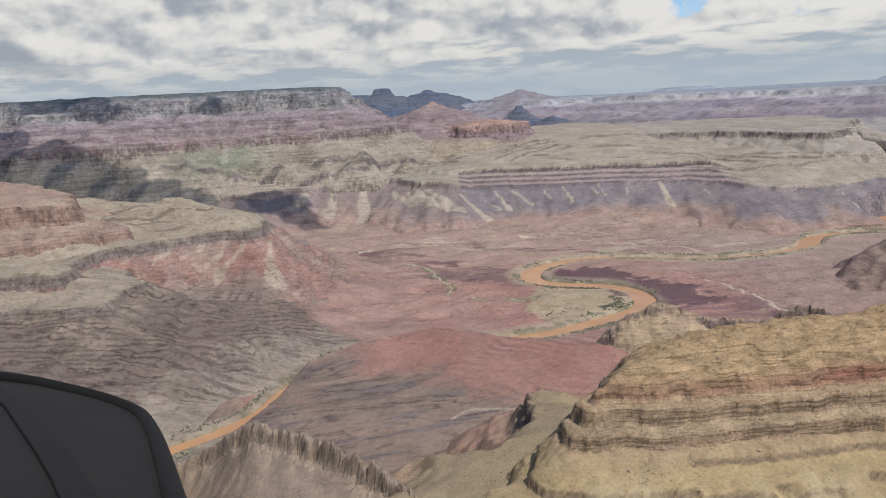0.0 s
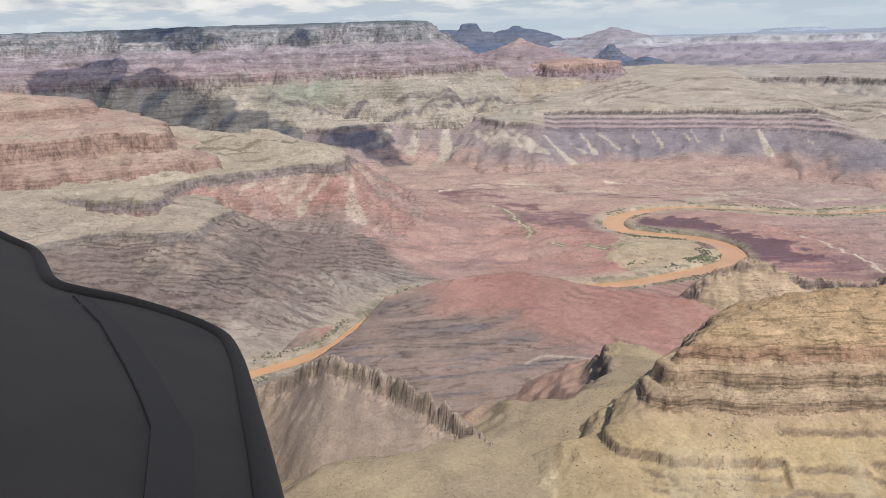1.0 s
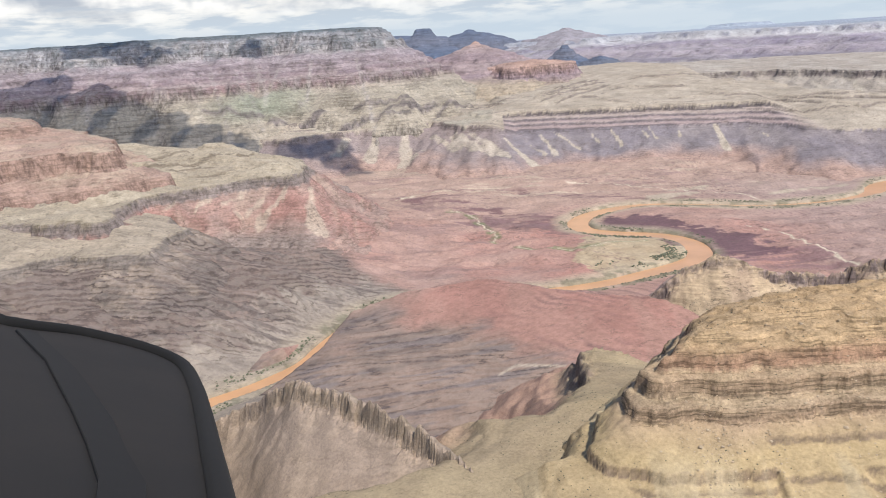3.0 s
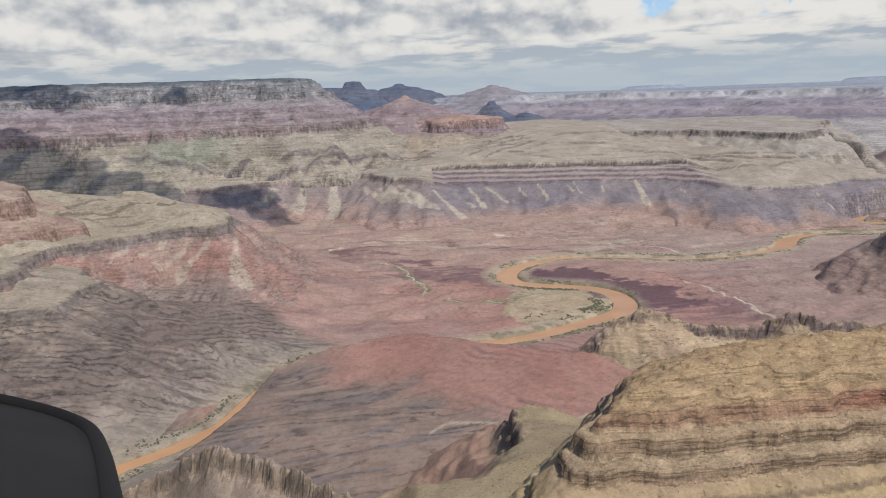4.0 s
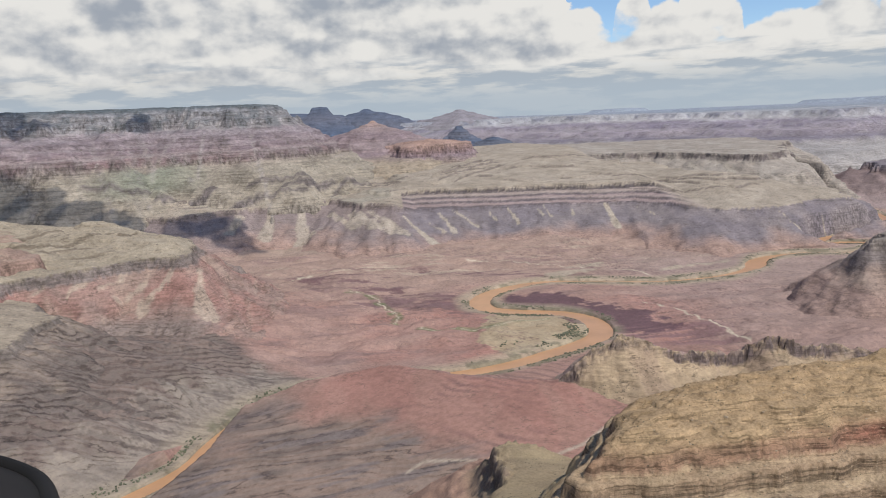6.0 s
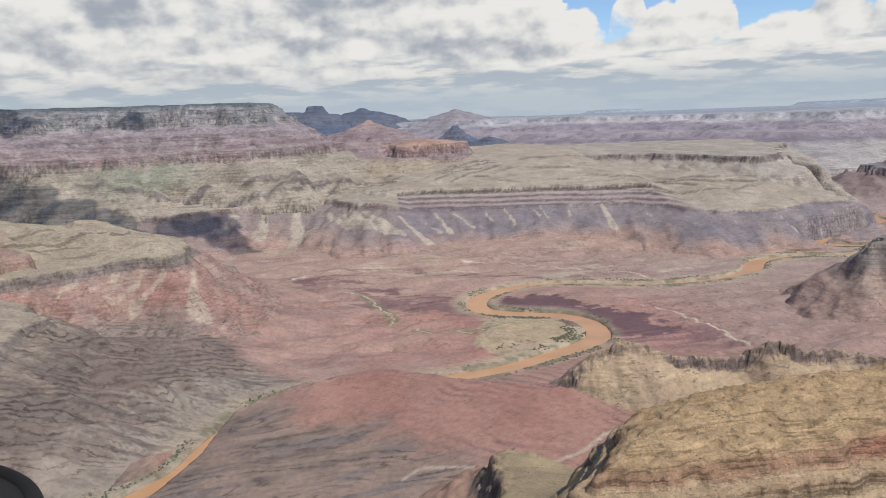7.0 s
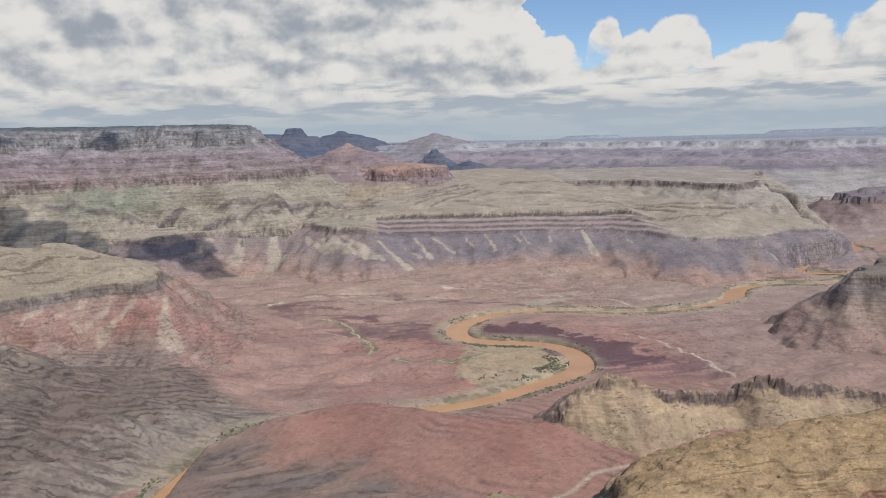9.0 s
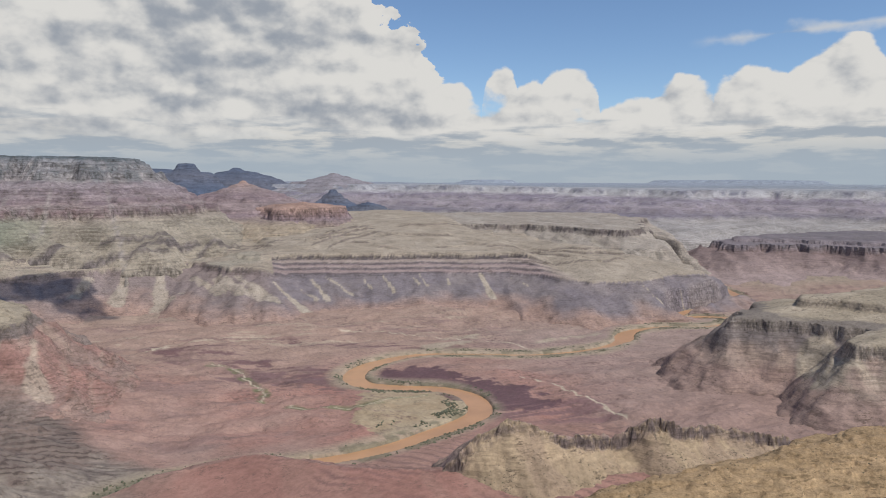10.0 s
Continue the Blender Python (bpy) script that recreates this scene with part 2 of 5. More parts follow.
def fbm(x, y, octaves=4, seed=0, gain=0.5):
    """Layered noise, about -1 to 1."""
    total, amp, norm = 0.0, 1.0, 0.0
    for o in range(octaves):
        total = total + amp * (value_noise(x * 2**o + 17.3 * o, y * 2**o - 9.1 * o, seed + o) * 2 - 1)
        norm += amp
        amp *= gain
    return total / norm * 1.6


def ridged(x, y, octaves=3, seed=0):
    total, amp, norm = 0.0, 1.0, 0.0
    for o in range(octaves):
        total = total + amp * (1 - abs(value_noise(x * 2**o + 5.7 * o, y * 2**o + 3.3 * o, seed + o) * 2 - 1))
        norm += amp
        amp *= 0.5
    return total / norm


def polyline(px, py, pts, closed=False):
    """Distance to a line, the way along it of the nearest point, and which side (left of the line is positive)."""
    pts = np.array(pts, float)
    ends = np.vstack([pts[1:], pts[:1]]) if closed else pts[1:]
    best = np.full(px.shape, 1e18)
    along, side, run = np.zeros(px.shape), np.zeros(px.shape), 0.0
    for (ax, ay), (bx, by) in zip(pts, ends):
        dx, dy = bx - ax, by - ay
        length = math.hypot(dx, dy)
        u = np.clip(((px - ax) * dx + (py - ay) * dy) / length**2, 0, 1)
        d = (px - ax - u * dx) ** 2 + (py - ay - u * dy) ** 2
        near = d < best
        best = np.where(near, d, best)
        along = np.where(near, run + u * length, along)
        side = np.where(near, dx * (py - ay) - dy * (px - ax), side)
        run += length
    return np.sqrt(best), along, np.sign(side)


def inside(px, py, pts):
    hit = np.zeros(px.shape, bool)
    for (ax, ay), (bx, by) in zip(pts, [*pts[1:], pts[0]]):
        if ay == by:
            continue
        hit ^= ((ay > py) != (by > py)) & (px < (bx - ax) * (py - ay) / (by - ay) + ax)
    return hit


def signed(px, py, pts):
    """Distance to a closed outline, positive inside, and the way along it."""
    d, along, _ = polyline(px, py, pts, True)
    return np.where(inside(px, py, pts), d, -d), along


def steps(z, height, sharp=0.25, jitter=0.0):
    """Turns a slope into ledges of that height."""
    q = (z + jitter) / height
    f = q - np.floor(q)
    g = np.clip((f - 0.5) / sharp + 0.5, 0, 1)
    return (np.floor(q) + g * g * (3 - 2 * g)) * height - jitter


def prof(d, ds, zs, run=0.7):
    """A cut through a landform: height by distance, running on downwards below its foot."""
    return np.interp(d, ds, zs) - np.clip(ds[0] - d, 0, None) * run


def blend(a, b, f):
    return a + (np.asarray(b) - a) * np.clip(f, 0, 1)[..., None]


def strata(z, levels, colours):
    c = np.array(colours, float)
    return np.stack([np.interp(z, levels, c[:, i]) for i in range(3)], -1)


def strokes(X, Y, lines, soft=0.8, fray=0.0):
    """Where streaks lie: each runs from (x, y, half width) to (x, y, half width)."""
    mask = np.zeros(X.shape)
    for ax, ay, aw, bx, by, bw in lines:
        dx, dy = bx - ax, by - ay
        u = np.clip(((X - ax) * dx + (Y - ay) * dy) / (dx * dx + dy * dy), 0, 1)
        d = np.hypot(X - ax - u * dx, Y - ay - u * dy) + fray
        mask = np.maximum(mask, np.clip((aw + (bw - aw) * u - d) / soft, 0, 1))
    return mask


def add_ledges(X, Y, Z, lines, face=1.2, back=16.0):
    """Rock steps along lines that run with the uphill side on their left: (points, height). Returns the ground and where its risers are."""
    riser = np.zeros(X.shape)
    n = fbm(X / 16, Y / 16, 3, 2)
    for pts, high in lines:
        pts = smooth_line(pts, 3)
        d, along, side = polyline(X, Y, pts)
        total = float(np.hypot(*np.diff(pts, axis=0).T).sum())
        e = d * side + 1.2 * n
        h = high * np.clip(np.minimum(along, total - along) / (0.15 * total), 0, 1) * np.clip(1.1 + 0.7 * n, 0.3, 1.2)
        Z = Z + h * (np.clip(e / face + 0.5, 0, 1) - np.clip((e - face) / back, 0, 1)) * (d < back + face + 4)
        riser = np.maximum(riser, np.clip(h / 0.8, 0, 1) * np.clip((face * 0.55 + 0.35 - abs(e)) / 0.5, 0, 1))
    return Z, riser


def blocks(x, y, size, seed=0):
    """Angular rock blocks: a level for each cell of a wandering net, 0 to 1."""
    x, y = x + 0.35 * size * fbm(x / size / 1.5, y / size / 1.5, 2, seed), y + 0.35 * size * fbm(x / size / 1.5 + 9, y / size / 1.5, 2, seed + 1)
    ix, iy = np.floor(x / size).astype(int), np.floor(y / size + 0.5 * (np.floor(x / size) % 2)).astype(int)
    return TABLES[seed % 6][ix & 255, iy & 255]


def banded(C, amount):
    """Adds to the colours how strongly the ground is cut into ledges."""
    return np.concatenate([C, np.broadcast_to(np.clip(amount, 0, 1), C.shape[:2])[..., None]], -1)


def smooth_line(pts, per=8):
    """A rounded line through a few points."""
    p = [np.array(q, float) for q in pts]
    p = [2 * p[0] - p[1], *p, 2 * p[-1] - p[-2]]
    out = []
    for a, b, c, d in zip(p, p[1:], p[2:], p[3:]):
        for k in range(per):
            u = k / per
            out.append(0.5 * (2 * b + (c - a) * u + (2 * a - 5 * b + 4 * c - d) * u**2 + (3 * b - a - 3 * c + d) * u**3))
    out.append(p[-2])
    return np.array(out)


TAN, PALE, PURPLE = (0.37, 0.305, 0.23), (0.46, 0.39, 0.30), (0.235, 0.175, 0.165)
SAGE, RUST = (0.27, 0.27, 0.215), (0.36, 0.24, 0.19)
# red rock of the far buttes, greyed towards mauve by painted-in haze
ROSE, WINE = (0.325, 0.255, 0.245), (0.26, 0.20, 0.21)

RIVER = smooth_line([(-150, 150), (-135, 200), (-119, 249), (-100, 268), (-84, 288), (-77, 312), (-60, 345), (-20, 365), (30, 366),
                     (61, 374), (84, 386), (107, 399), (122, 414), (125, 440), (112, 460), (85, 471), (66, 484), (64, 508), (82, 532),
                     (119, 549), (160, 540), (205, 526), (253, 530), (290, 549), (308, 573), (332, 587), (364, 591), (392, 581), (424, 588), (440, 606), (420, 621), (394, 622), (408, 643), (456, 662), (526, 700), (560, 800), (540, 900)], 6)


def make_mesh(name, verts, faces, mat, colours=None, smooth=False):
    me = bpy.data.meshes.new(name)
    verts, faces = np.asarray(verts, np.float32), np.asarray(faces, np.int32)
    me.vertices.add(len(verts))
    me.vertices.foreach_set("co", verts.ravel())
    k = faces.shape[1]
    me.loops.add(faces.size)
    me.loops.foreach_set("vertex_index", faces.ravel())
    me.polygons.add(len(faces))
    me.polygons.foreach_set("loop_start", np.arange(0, faces.size, k, dtype=np.int32))
    me.polygons.foreach_set("use_smooth", np.full(len(faces), smooth))
    if colours is not None:
        att = me.color_attributes.new("soil", "FLOAT_COLOR", "POINT")
        att.data.foreach_set("color", np.c_[np.clip(colours[:, :3], 0.01, 0.9), colours[:, 3] if colours.shape[1] > 3 else np.zeros(len(verts))].astype(np.float32).ravel())
    me.update(calc_edges=True)
    me.validate()
    me.materials.append(mat)
    return me


WASHES = [
    ([(-29, 540), (-13, 526), (-2, 500), (5, 472), (2, 464)], 0.9, 4.5),
    ([(18, 447), (32, 436), (50, 429), (63, 432), (79, 441), (98, 447)], 0.8, 3.2),
    ([(-92, 812), (-80, 760), (-60, 720)], 1.2, 0.0),
    ([(-76, 584), (-71, 598), (-63, 604)], 1.6, 2.0),
    ([(170, 470), (181, 440), (186, 407), (192, 374)], 1.2, 0.0),
    ([(70, 631), (136, 601), (197, 563), (211, 528)], 1.0, 0.0),
    ([(18, 226), (34, 232), (52, 236), (70, 246), (84, 252)], 0.9, 0.0),
    ([(-34, 236), (-22, 243), (-8, 238), (12, 232)], 0.8, 1.0),
]


COURSE = RIVER[::2]
# half the river's width at places along it
REACHES = [(-150, 150, 3.4), (-84, 288, 3.4), (30, 366, 4.5), (84, 386, 5.2), (122, 414, 6.4), (112, 460, 6.2), (66, 484, 6.6), (82, 532, 6.6), (119, 549, 4.0), (150, 543, 2.2), (253, 530, 2.4), (280, 543, 3.5), (300, 562, 7.5),
           (318, 579, 5.5), (345, 589, 2.2), (392, 581, 2.0), (432, 598, 5.0), (420, 621, 7.0), (408, 643, 6.0), (456, 662, 5.0), (540, 900, 5.0)]
RIVER_ALONG = polyline(np.array([q[0] for q in REACHES], float), np.array([q[1] for q in REACHES], float), COURSE)[1]
RIVER_HALF = [q[2] for q in REACHES]


def ground_height(x, y):
    rd, along, side = polyline(x, y, COURSE)
    r = np.hypot(x, y)
    roll = fbm(x / 70, y / 70, 5, 1)
    z = 1.6 + 0.055 * np.clip(rd - 10, 0, 130) + roll * np.clip((rd - 8) / 25, 0, 1) * 2.4
    gull = ridged(x / 26 + 0.3 * roll, y / 40, 4, 2)
    z = z - np.clip((rd - 14) / 30, 0, 1) * gull * 1.8
    low = fbm(x / 34 + 4, y / 13, 5, 4)
    z = z + np.clip((rd - 20) / 30, 0, 1) * steps(low * 2.2, 0.9, 0.25)
    # grey broken ground between the western bench and the river
    west = np.clip((-x - 45) / 60, 0, 1) * np.clip((460 - y) / 90, 0, 1) * np.clip((rd - 10) / 30, 0, 1)
    z = z + west * (4 + 20 * np.clip((rd - 12) / 90, 0, 1))
    rough = fbm(x / 48, y / 11, 5, 3)
    z = z + west * steps(rough * 3.6 + 2, 1.2, 0.22) + west * steps(fbm(x / 20, y / 5, 4, 2) * 1.2, 0.6, 0.2)
    # the far platform climbs to the plateau's feet
    z = z + np.clip((y - 800) / 800, 0, 1) ** 1.3 * 44 + np.clip((r - 2500) / 500, 0, 1) * 20
    z = np.where((y < 230) & (x > -60), np.minimum(z, 12 + 0 * z), z)
    bank = np.clip((rd - np.interp(along, RIVER_ALONG, RIVER_HALF)) / 1.6, 0, 1)
    return bank * z + (1 - bank) * -1.4


def ground_colour(x, y, z):
    rd, along, side = polyline(x, y, COURSE)
    n1, n2, n3 = fbm(x / 60, y / 45, 5, 2), fbm(x / 40, y / 11, 5, 4), fbm(x / 8, y / 5, 4, 1)
    c = np.ones((*x.shape, 3)) * (0.365, 0.24, 0.198)
    c = blend(c, (0.36, 0.195, 0.158), np.clip(0.45 + 0.9 * n1 - (y - 430) / 300, 0, 1))
    c = blend(c, (0.365, 0.262, 0.21), np.clip((y - 480) / 120, 0, 0.8))
    c = blend(c, (0.26, 0.175, 0.155), np.clip(n2 * 1.8 - 0.6, 0, 0.7))
    d, s, _ = polyline(x, y, [(-72, 590), (-26, 532), (10, 508), (54, 480)])
    c = blend(c, (0.20, 0.125, 0.12), np.clip((12 + 8 * n3 - d) / 5, 0, 0.8) * np.clip(n1 + 0.7, 0, 1))
    c = blend(c, (0.33, 0.25, 0.22), np.clip((x - 150) / 100, 0, 0.75) * np.clip((640 - y) / 60, 0, 1))
    # jagged dark shale strips north of the river and pale scoured lines beyond
    for line, wide, strong in (([(-60, 585), (-25, 566), (-6, 538), (13, 521), (46, 505), (62, 500)], 9, 0.85), ([(30, 604), (60, 594), (88, 583), (128, 563), (150, 560)], 6, 0.8), ([(-72, 600), (-40, 590), (0, 590)], 5, 0.6)):
        d, s, _ = polyline(x, y, line)
        c = blend(c, (0.17, 0.10, 0.104), np.clip((wide * 1.4 + 7 * n3 + 7 * n2 - d) / 2.5, 0, 1) * np.clip(fbm(x / 22, y / 4, 4, 2) * 5 + 1.0, 0.15, strong))
    c = blend(c, (0.44, 0.36, 0.275), np.clip(fbm(x / 46, y / 3.4, 4, 3) * 5 - 2.6, 0, 0.7) * np.clip((y - 575) / 30, 0, 1) * np.clip((690 - y) / 40, 0, 1))
    c = blend(c, (0.42, 0.355, 0.27), strokes(x, y, [(134, 562, 8, 166, 574, 6), (150, 585, 7, 178, 592, 5), (220, 560, 4, 285, 580, 4)], 3, 4 * n3) * 0.8)
    # sand flats inside the bend
    flat = inside(x + 4 * n3, y + 4 * n3, [(62, 462), (82, 458), (112, 448), (120, 425), (106, 404), (84, 393), (62, 388), (48, 404), (54, 430)])
    c = np.where(flat[..., None], blend(np.ones((*x.shape, 3)) * (0.42, 0.335, 0.225), (0.37, 0.285, 0.188), 0.5 + n3), c)
    west = np.clip((-x - 20 - 0.55 * np.clip(y - 325, 0, None) + 18 * n1) / 22, 0, 1)
    dust = np.clip(1 - abs(y - 362 + 12 * n1) / 34, 0, 1) * np.clip((60 - x) / 40, 0, 1) * np.clip((110 + x) / 50, 0, 1)
    c = blend(c, (0.325, 0.25, 0.21), dust * 0.8)
    c = blend(c, (0.33, 0.205, 0.165), np.clip((x - 5) / 30, 0, 1) * np.clip((388 - y) / 14, 0, 0.9))
    c = blend(c, (0.23, 0.145, 0.13), np.clip(np.sin((y + 0.8 * x + 10 * n1) * 0.8) * 2 - 0.8 + n2, 0, 0.7) * np.clip((x - 15) / 30, 0, 1) * np.clip((392 - y) / 14, 0, 1))
    c = blend(c, (0.335, 0.235, 0.20), np.clip((x - 170) / 25, 0, 1) * np.clip((440 - y) / 40, 0, 1) * 0.85)
    c = blend(c, blend(np.ones((*x.shape, 3)) * (0.142, 0.111, 0.097), (0.20, 0.153, 0.13), 0.3 + 1.2 * n1), west * 0.95)
    c = blend(c, (0.32, 0.275, 0.225), west * np.clip((42 - rd) / 20 + n3 * 0.6, 0, 0.7))
    rough = fbm(x / 48, y / 11, 5, 3) * 3.6 + 2
    edge = abs((rough / 1.2) % 1.0 - 0.5) * 2
    c = blend(c, (0.115, 0.095, 0.088), west * np.clip(1 - edge * 2.6, 0, 1) * np.clip(0.45 + 1.2 * n1 + 0.4 * n3, 0.0, 0.8))
    low = (fbm(x / 34 + 4, y / 13, 5, 4) * 2.2 / 0.9) % 1.0
    c = blend(c, (0.20, 0.13, 0.12), (1 - west) * np.clip(1 - abs(low - 0.5) * 7, 0, 1) * np.clip(0.2 + 1.6 * n1, 0, 0.8))
    dash = np.clip(fbm(x / 17 + 0.4 * n1, y / 2.6, 5, 1) * 4 - 1.1, 0, 1) * np.clip(0.5 + 1.4 * n1 + 0.5 * n3, 0, 1)
    c = blend(c, (0.125, 0.10, 0.09), west * dash * 0.75)
    # purple shale inside the great bend and along the eastern flats
    d, s, _ = polyline(x, y, [(90, 492), (108, 480), (128, 452), (150, 418)])
    c = blend(c, (0.13, 0.078, 0.088), np.clip((20 + 8 * n3 + 6 * n2 - d) / 2.5, 0, 0.92))
    d, s, _ = polyline(x, y, [(132, 410), (150, 398), (182, 392)])
    c = blend(c, (0.215, 0.13, 0.13), np.clip((20 - d) / 8, 0, 1) * np.clip(fbm(x / 30, y / 3.5, 4, 2) * 5 + 0.3, 0, 0.85))
    d, s, _ = polyline(x, y, [(-20, 512), (40, 500), (76, 486)])
    c = blend(c, (0.20, 0.125, 0.125), np.clip((11 + 8 * n3 - d) / 4, 0, 1) * np.clip(fbm(x / 26, y / 5, 4, 3) * 5 + 0.6, 0, 0.85))
    c = blend(c, TAN, np.clip((y - 690) / 120 + 0.3 * n1, 0, 1) * np.clip((rd - 20) / 60, 0, 1))
    # the far floor fades to grey, distance haze put into the colour
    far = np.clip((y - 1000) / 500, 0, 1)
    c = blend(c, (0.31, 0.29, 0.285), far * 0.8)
    for line, width, green in WASHES:
        d, s, _ = polyline(x + 1.2 * n3, y + 1.2 * n3, line)
        if green:
            c = blend(c, (0.16, 0.18, 0.09), np.clip((green - d) / 2, 0, 0.8) * np.clip(0.6 + n3, 0, 1))
        c = blend(c, (0.55, 0.47, 0.36), np.clip((width - d) / 0.8, 0, 0.9))
    bank = np.clip((17 - rd) / 8 + n1 * 0.6, 0, 1) * (1 - west * 0.3)
    c = blend(c, (0.42, 0.35, 0.25), bank * 0.7)
    c = blend(c, (0.15, 0.145, 0.095), np.clip((13 - rd) / 3, 0, 1) * np.clip(fbm(x / 8, y / 8, 4, 5) * 3.0, 0, 0.6))
    dusty = np.clip(1 - abs(y - 372 - 0.2 * x) / 26, 0, 1) * np.clip((x + 70) / 30, 0, 1)
    ledgy = west * np.clip(1.15 - 0.6 * np.clip(n1, 0, 1), 0.4, 1) * np.clip((rd - 14) / 16, 0, 1) + (1 - west) * np.clip(0.16 + 0.5 * n1, 0, 0.5) * np.clip((rd - 20) / 20, 0, 1) * (1 - dusty)
    return banded(c, ledgy)


def build_ground():
    """One sheet round the viewpoint, fine where it is looked at, out to the horizon."""
    view = np.linspace(-44, 54, 720)
    rest = np.linspace(54, 316, 60)[1:-1]
    az = np.radians(np.r_[view, rest])
    r = np.r_[0.5, 30, 60, np.geomspace(90, 230, 60), np.geomspace(231, 760, 400), np.geomspace(765, 4900, 170)]
    A, R = np.meshgrid(az, r)
    X, Y = R * np.sin(A), R * np.cos(A)
    Z = ground_height(X, Y)
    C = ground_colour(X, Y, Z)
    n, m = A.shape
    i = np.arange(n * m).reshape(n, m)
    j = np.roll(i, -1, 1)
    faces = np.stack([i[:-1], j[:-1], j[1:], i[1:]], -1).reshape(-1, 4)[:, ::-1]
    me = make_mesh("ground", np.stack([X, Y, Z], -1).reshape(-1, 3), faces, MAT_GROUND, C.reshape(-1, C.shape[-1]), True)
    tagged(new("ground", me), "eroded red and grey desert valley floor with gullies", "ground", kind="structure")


build_ground()


def build_river():
    p = RIVER
    t = np.gradient(p, axis=0)
    t /= np.linalg.norm(t, axis=1)[:, None]
    nrm = np.stack([-t[:, 1], t[:, 0]], -1)
    across = np.linspace(-9.0, 9.0, 9)
    V = p[:, None] + nrm[:, None] * across[None, :, None]
    V = np.concatenate([V, np.full((*V.shape[:2], 1), 0.15)], -1)
    n, m = V.shape[:2]
    i = np.arange(n * m).reshape(n, m)
    faces = np.stack([i[:-1, :-1], i[1:, :-1], i[1:, 1:], i[:-1, 1:]], -1).reshape(-1, 4)[:, ::-1]
    mat = plain_material("muddy_water", (0.50, 0.275, 0.135), 0.35, 0.05, 0.10)
    tagged(new("river", make_mesh("river", V.reshape(-1, 3), faces, mat, smooth=True)), "muddy orange river winding through the valley", "river", kind="structure")


build_river()


SURFACE = {}


def landform(name, label, category, box, step, shape, mat, parts, group="", clear=14):
    """A hill or mesa from its height function; parts splits its faces by level of the warped distance."""
    x0, x1, y0, y1 = box
    gx, gy = np.arange(x0, x1 + step, step), np.arange(y0, y1 + step, step)
    X, Y = np.meshgrid(gx, gy)
    Z, D, C = shape(X, Y)
    rim = np.minimum(np.minimum(X - x0, x1 - X), np.minimum(Y - y0, y1 - Y))
    Z = Z - np.clip(10 * step - rim, 0, None) * 2.0
    Z = Z - np.clip(clear - polyline(X, Y, COURSE[::2])[0], 0, None) * 2.5
    base = ground_height(X, Y)
    up = Z > base - 1.5
    SURFACE[name] = (x0, y0, step, Z)
    n, m = X.shape
    i = np.arange(n * m).reshape(n, m)
    f = np.stack([i[:-1, :-1], i[:-1, 1:], i[1:, 1:], i[1:, :-1]], -1).reshape(-1, 4)
    V, C, D, up = np.stack([X, Y, Z], -1).reshape(-1, 3), C.reshape(-1, C.shape[-1]), D.ravel(), up.ravel()
    f = f[up[f].any(1)]
    root = new(name)
    root.location = (float(V[f].reshape(-1, 3)[:, 0].mean()), float(V[f].reshape(-1, 3)[:, 1].mean()), float(V[f[:, 0], 2].min()))
    tagged(root, label, category, group)
    level = D[f].mean(1)
    lows = [p[1] for p in parts] + [1e18]
    for (pname, lo, plabel, *own), hi in zip(parts, lows[1:]):
        g = f[(level >= lo) & (level < hi)]
        if not len(g):
            continue
        used, back = np.unique(g, return_inverse=True)
        me = make_mesh(pname, V[used] - np.array(root.location), back.reshape(-1, 4), own[0] if own else mat, C[used], pname != "cliff_band")
        ob = new(pname, me)
        ob.parent = root
        if plabel:
            tagged(ob, plabel)
    return root


def slope_of(Z, step):
    gy, gx = np.gradient(Z, step)
    return np.hypot(gx, gy)


def paint(X, colour):
    return np.ones((*X.shape, 3)) * colour


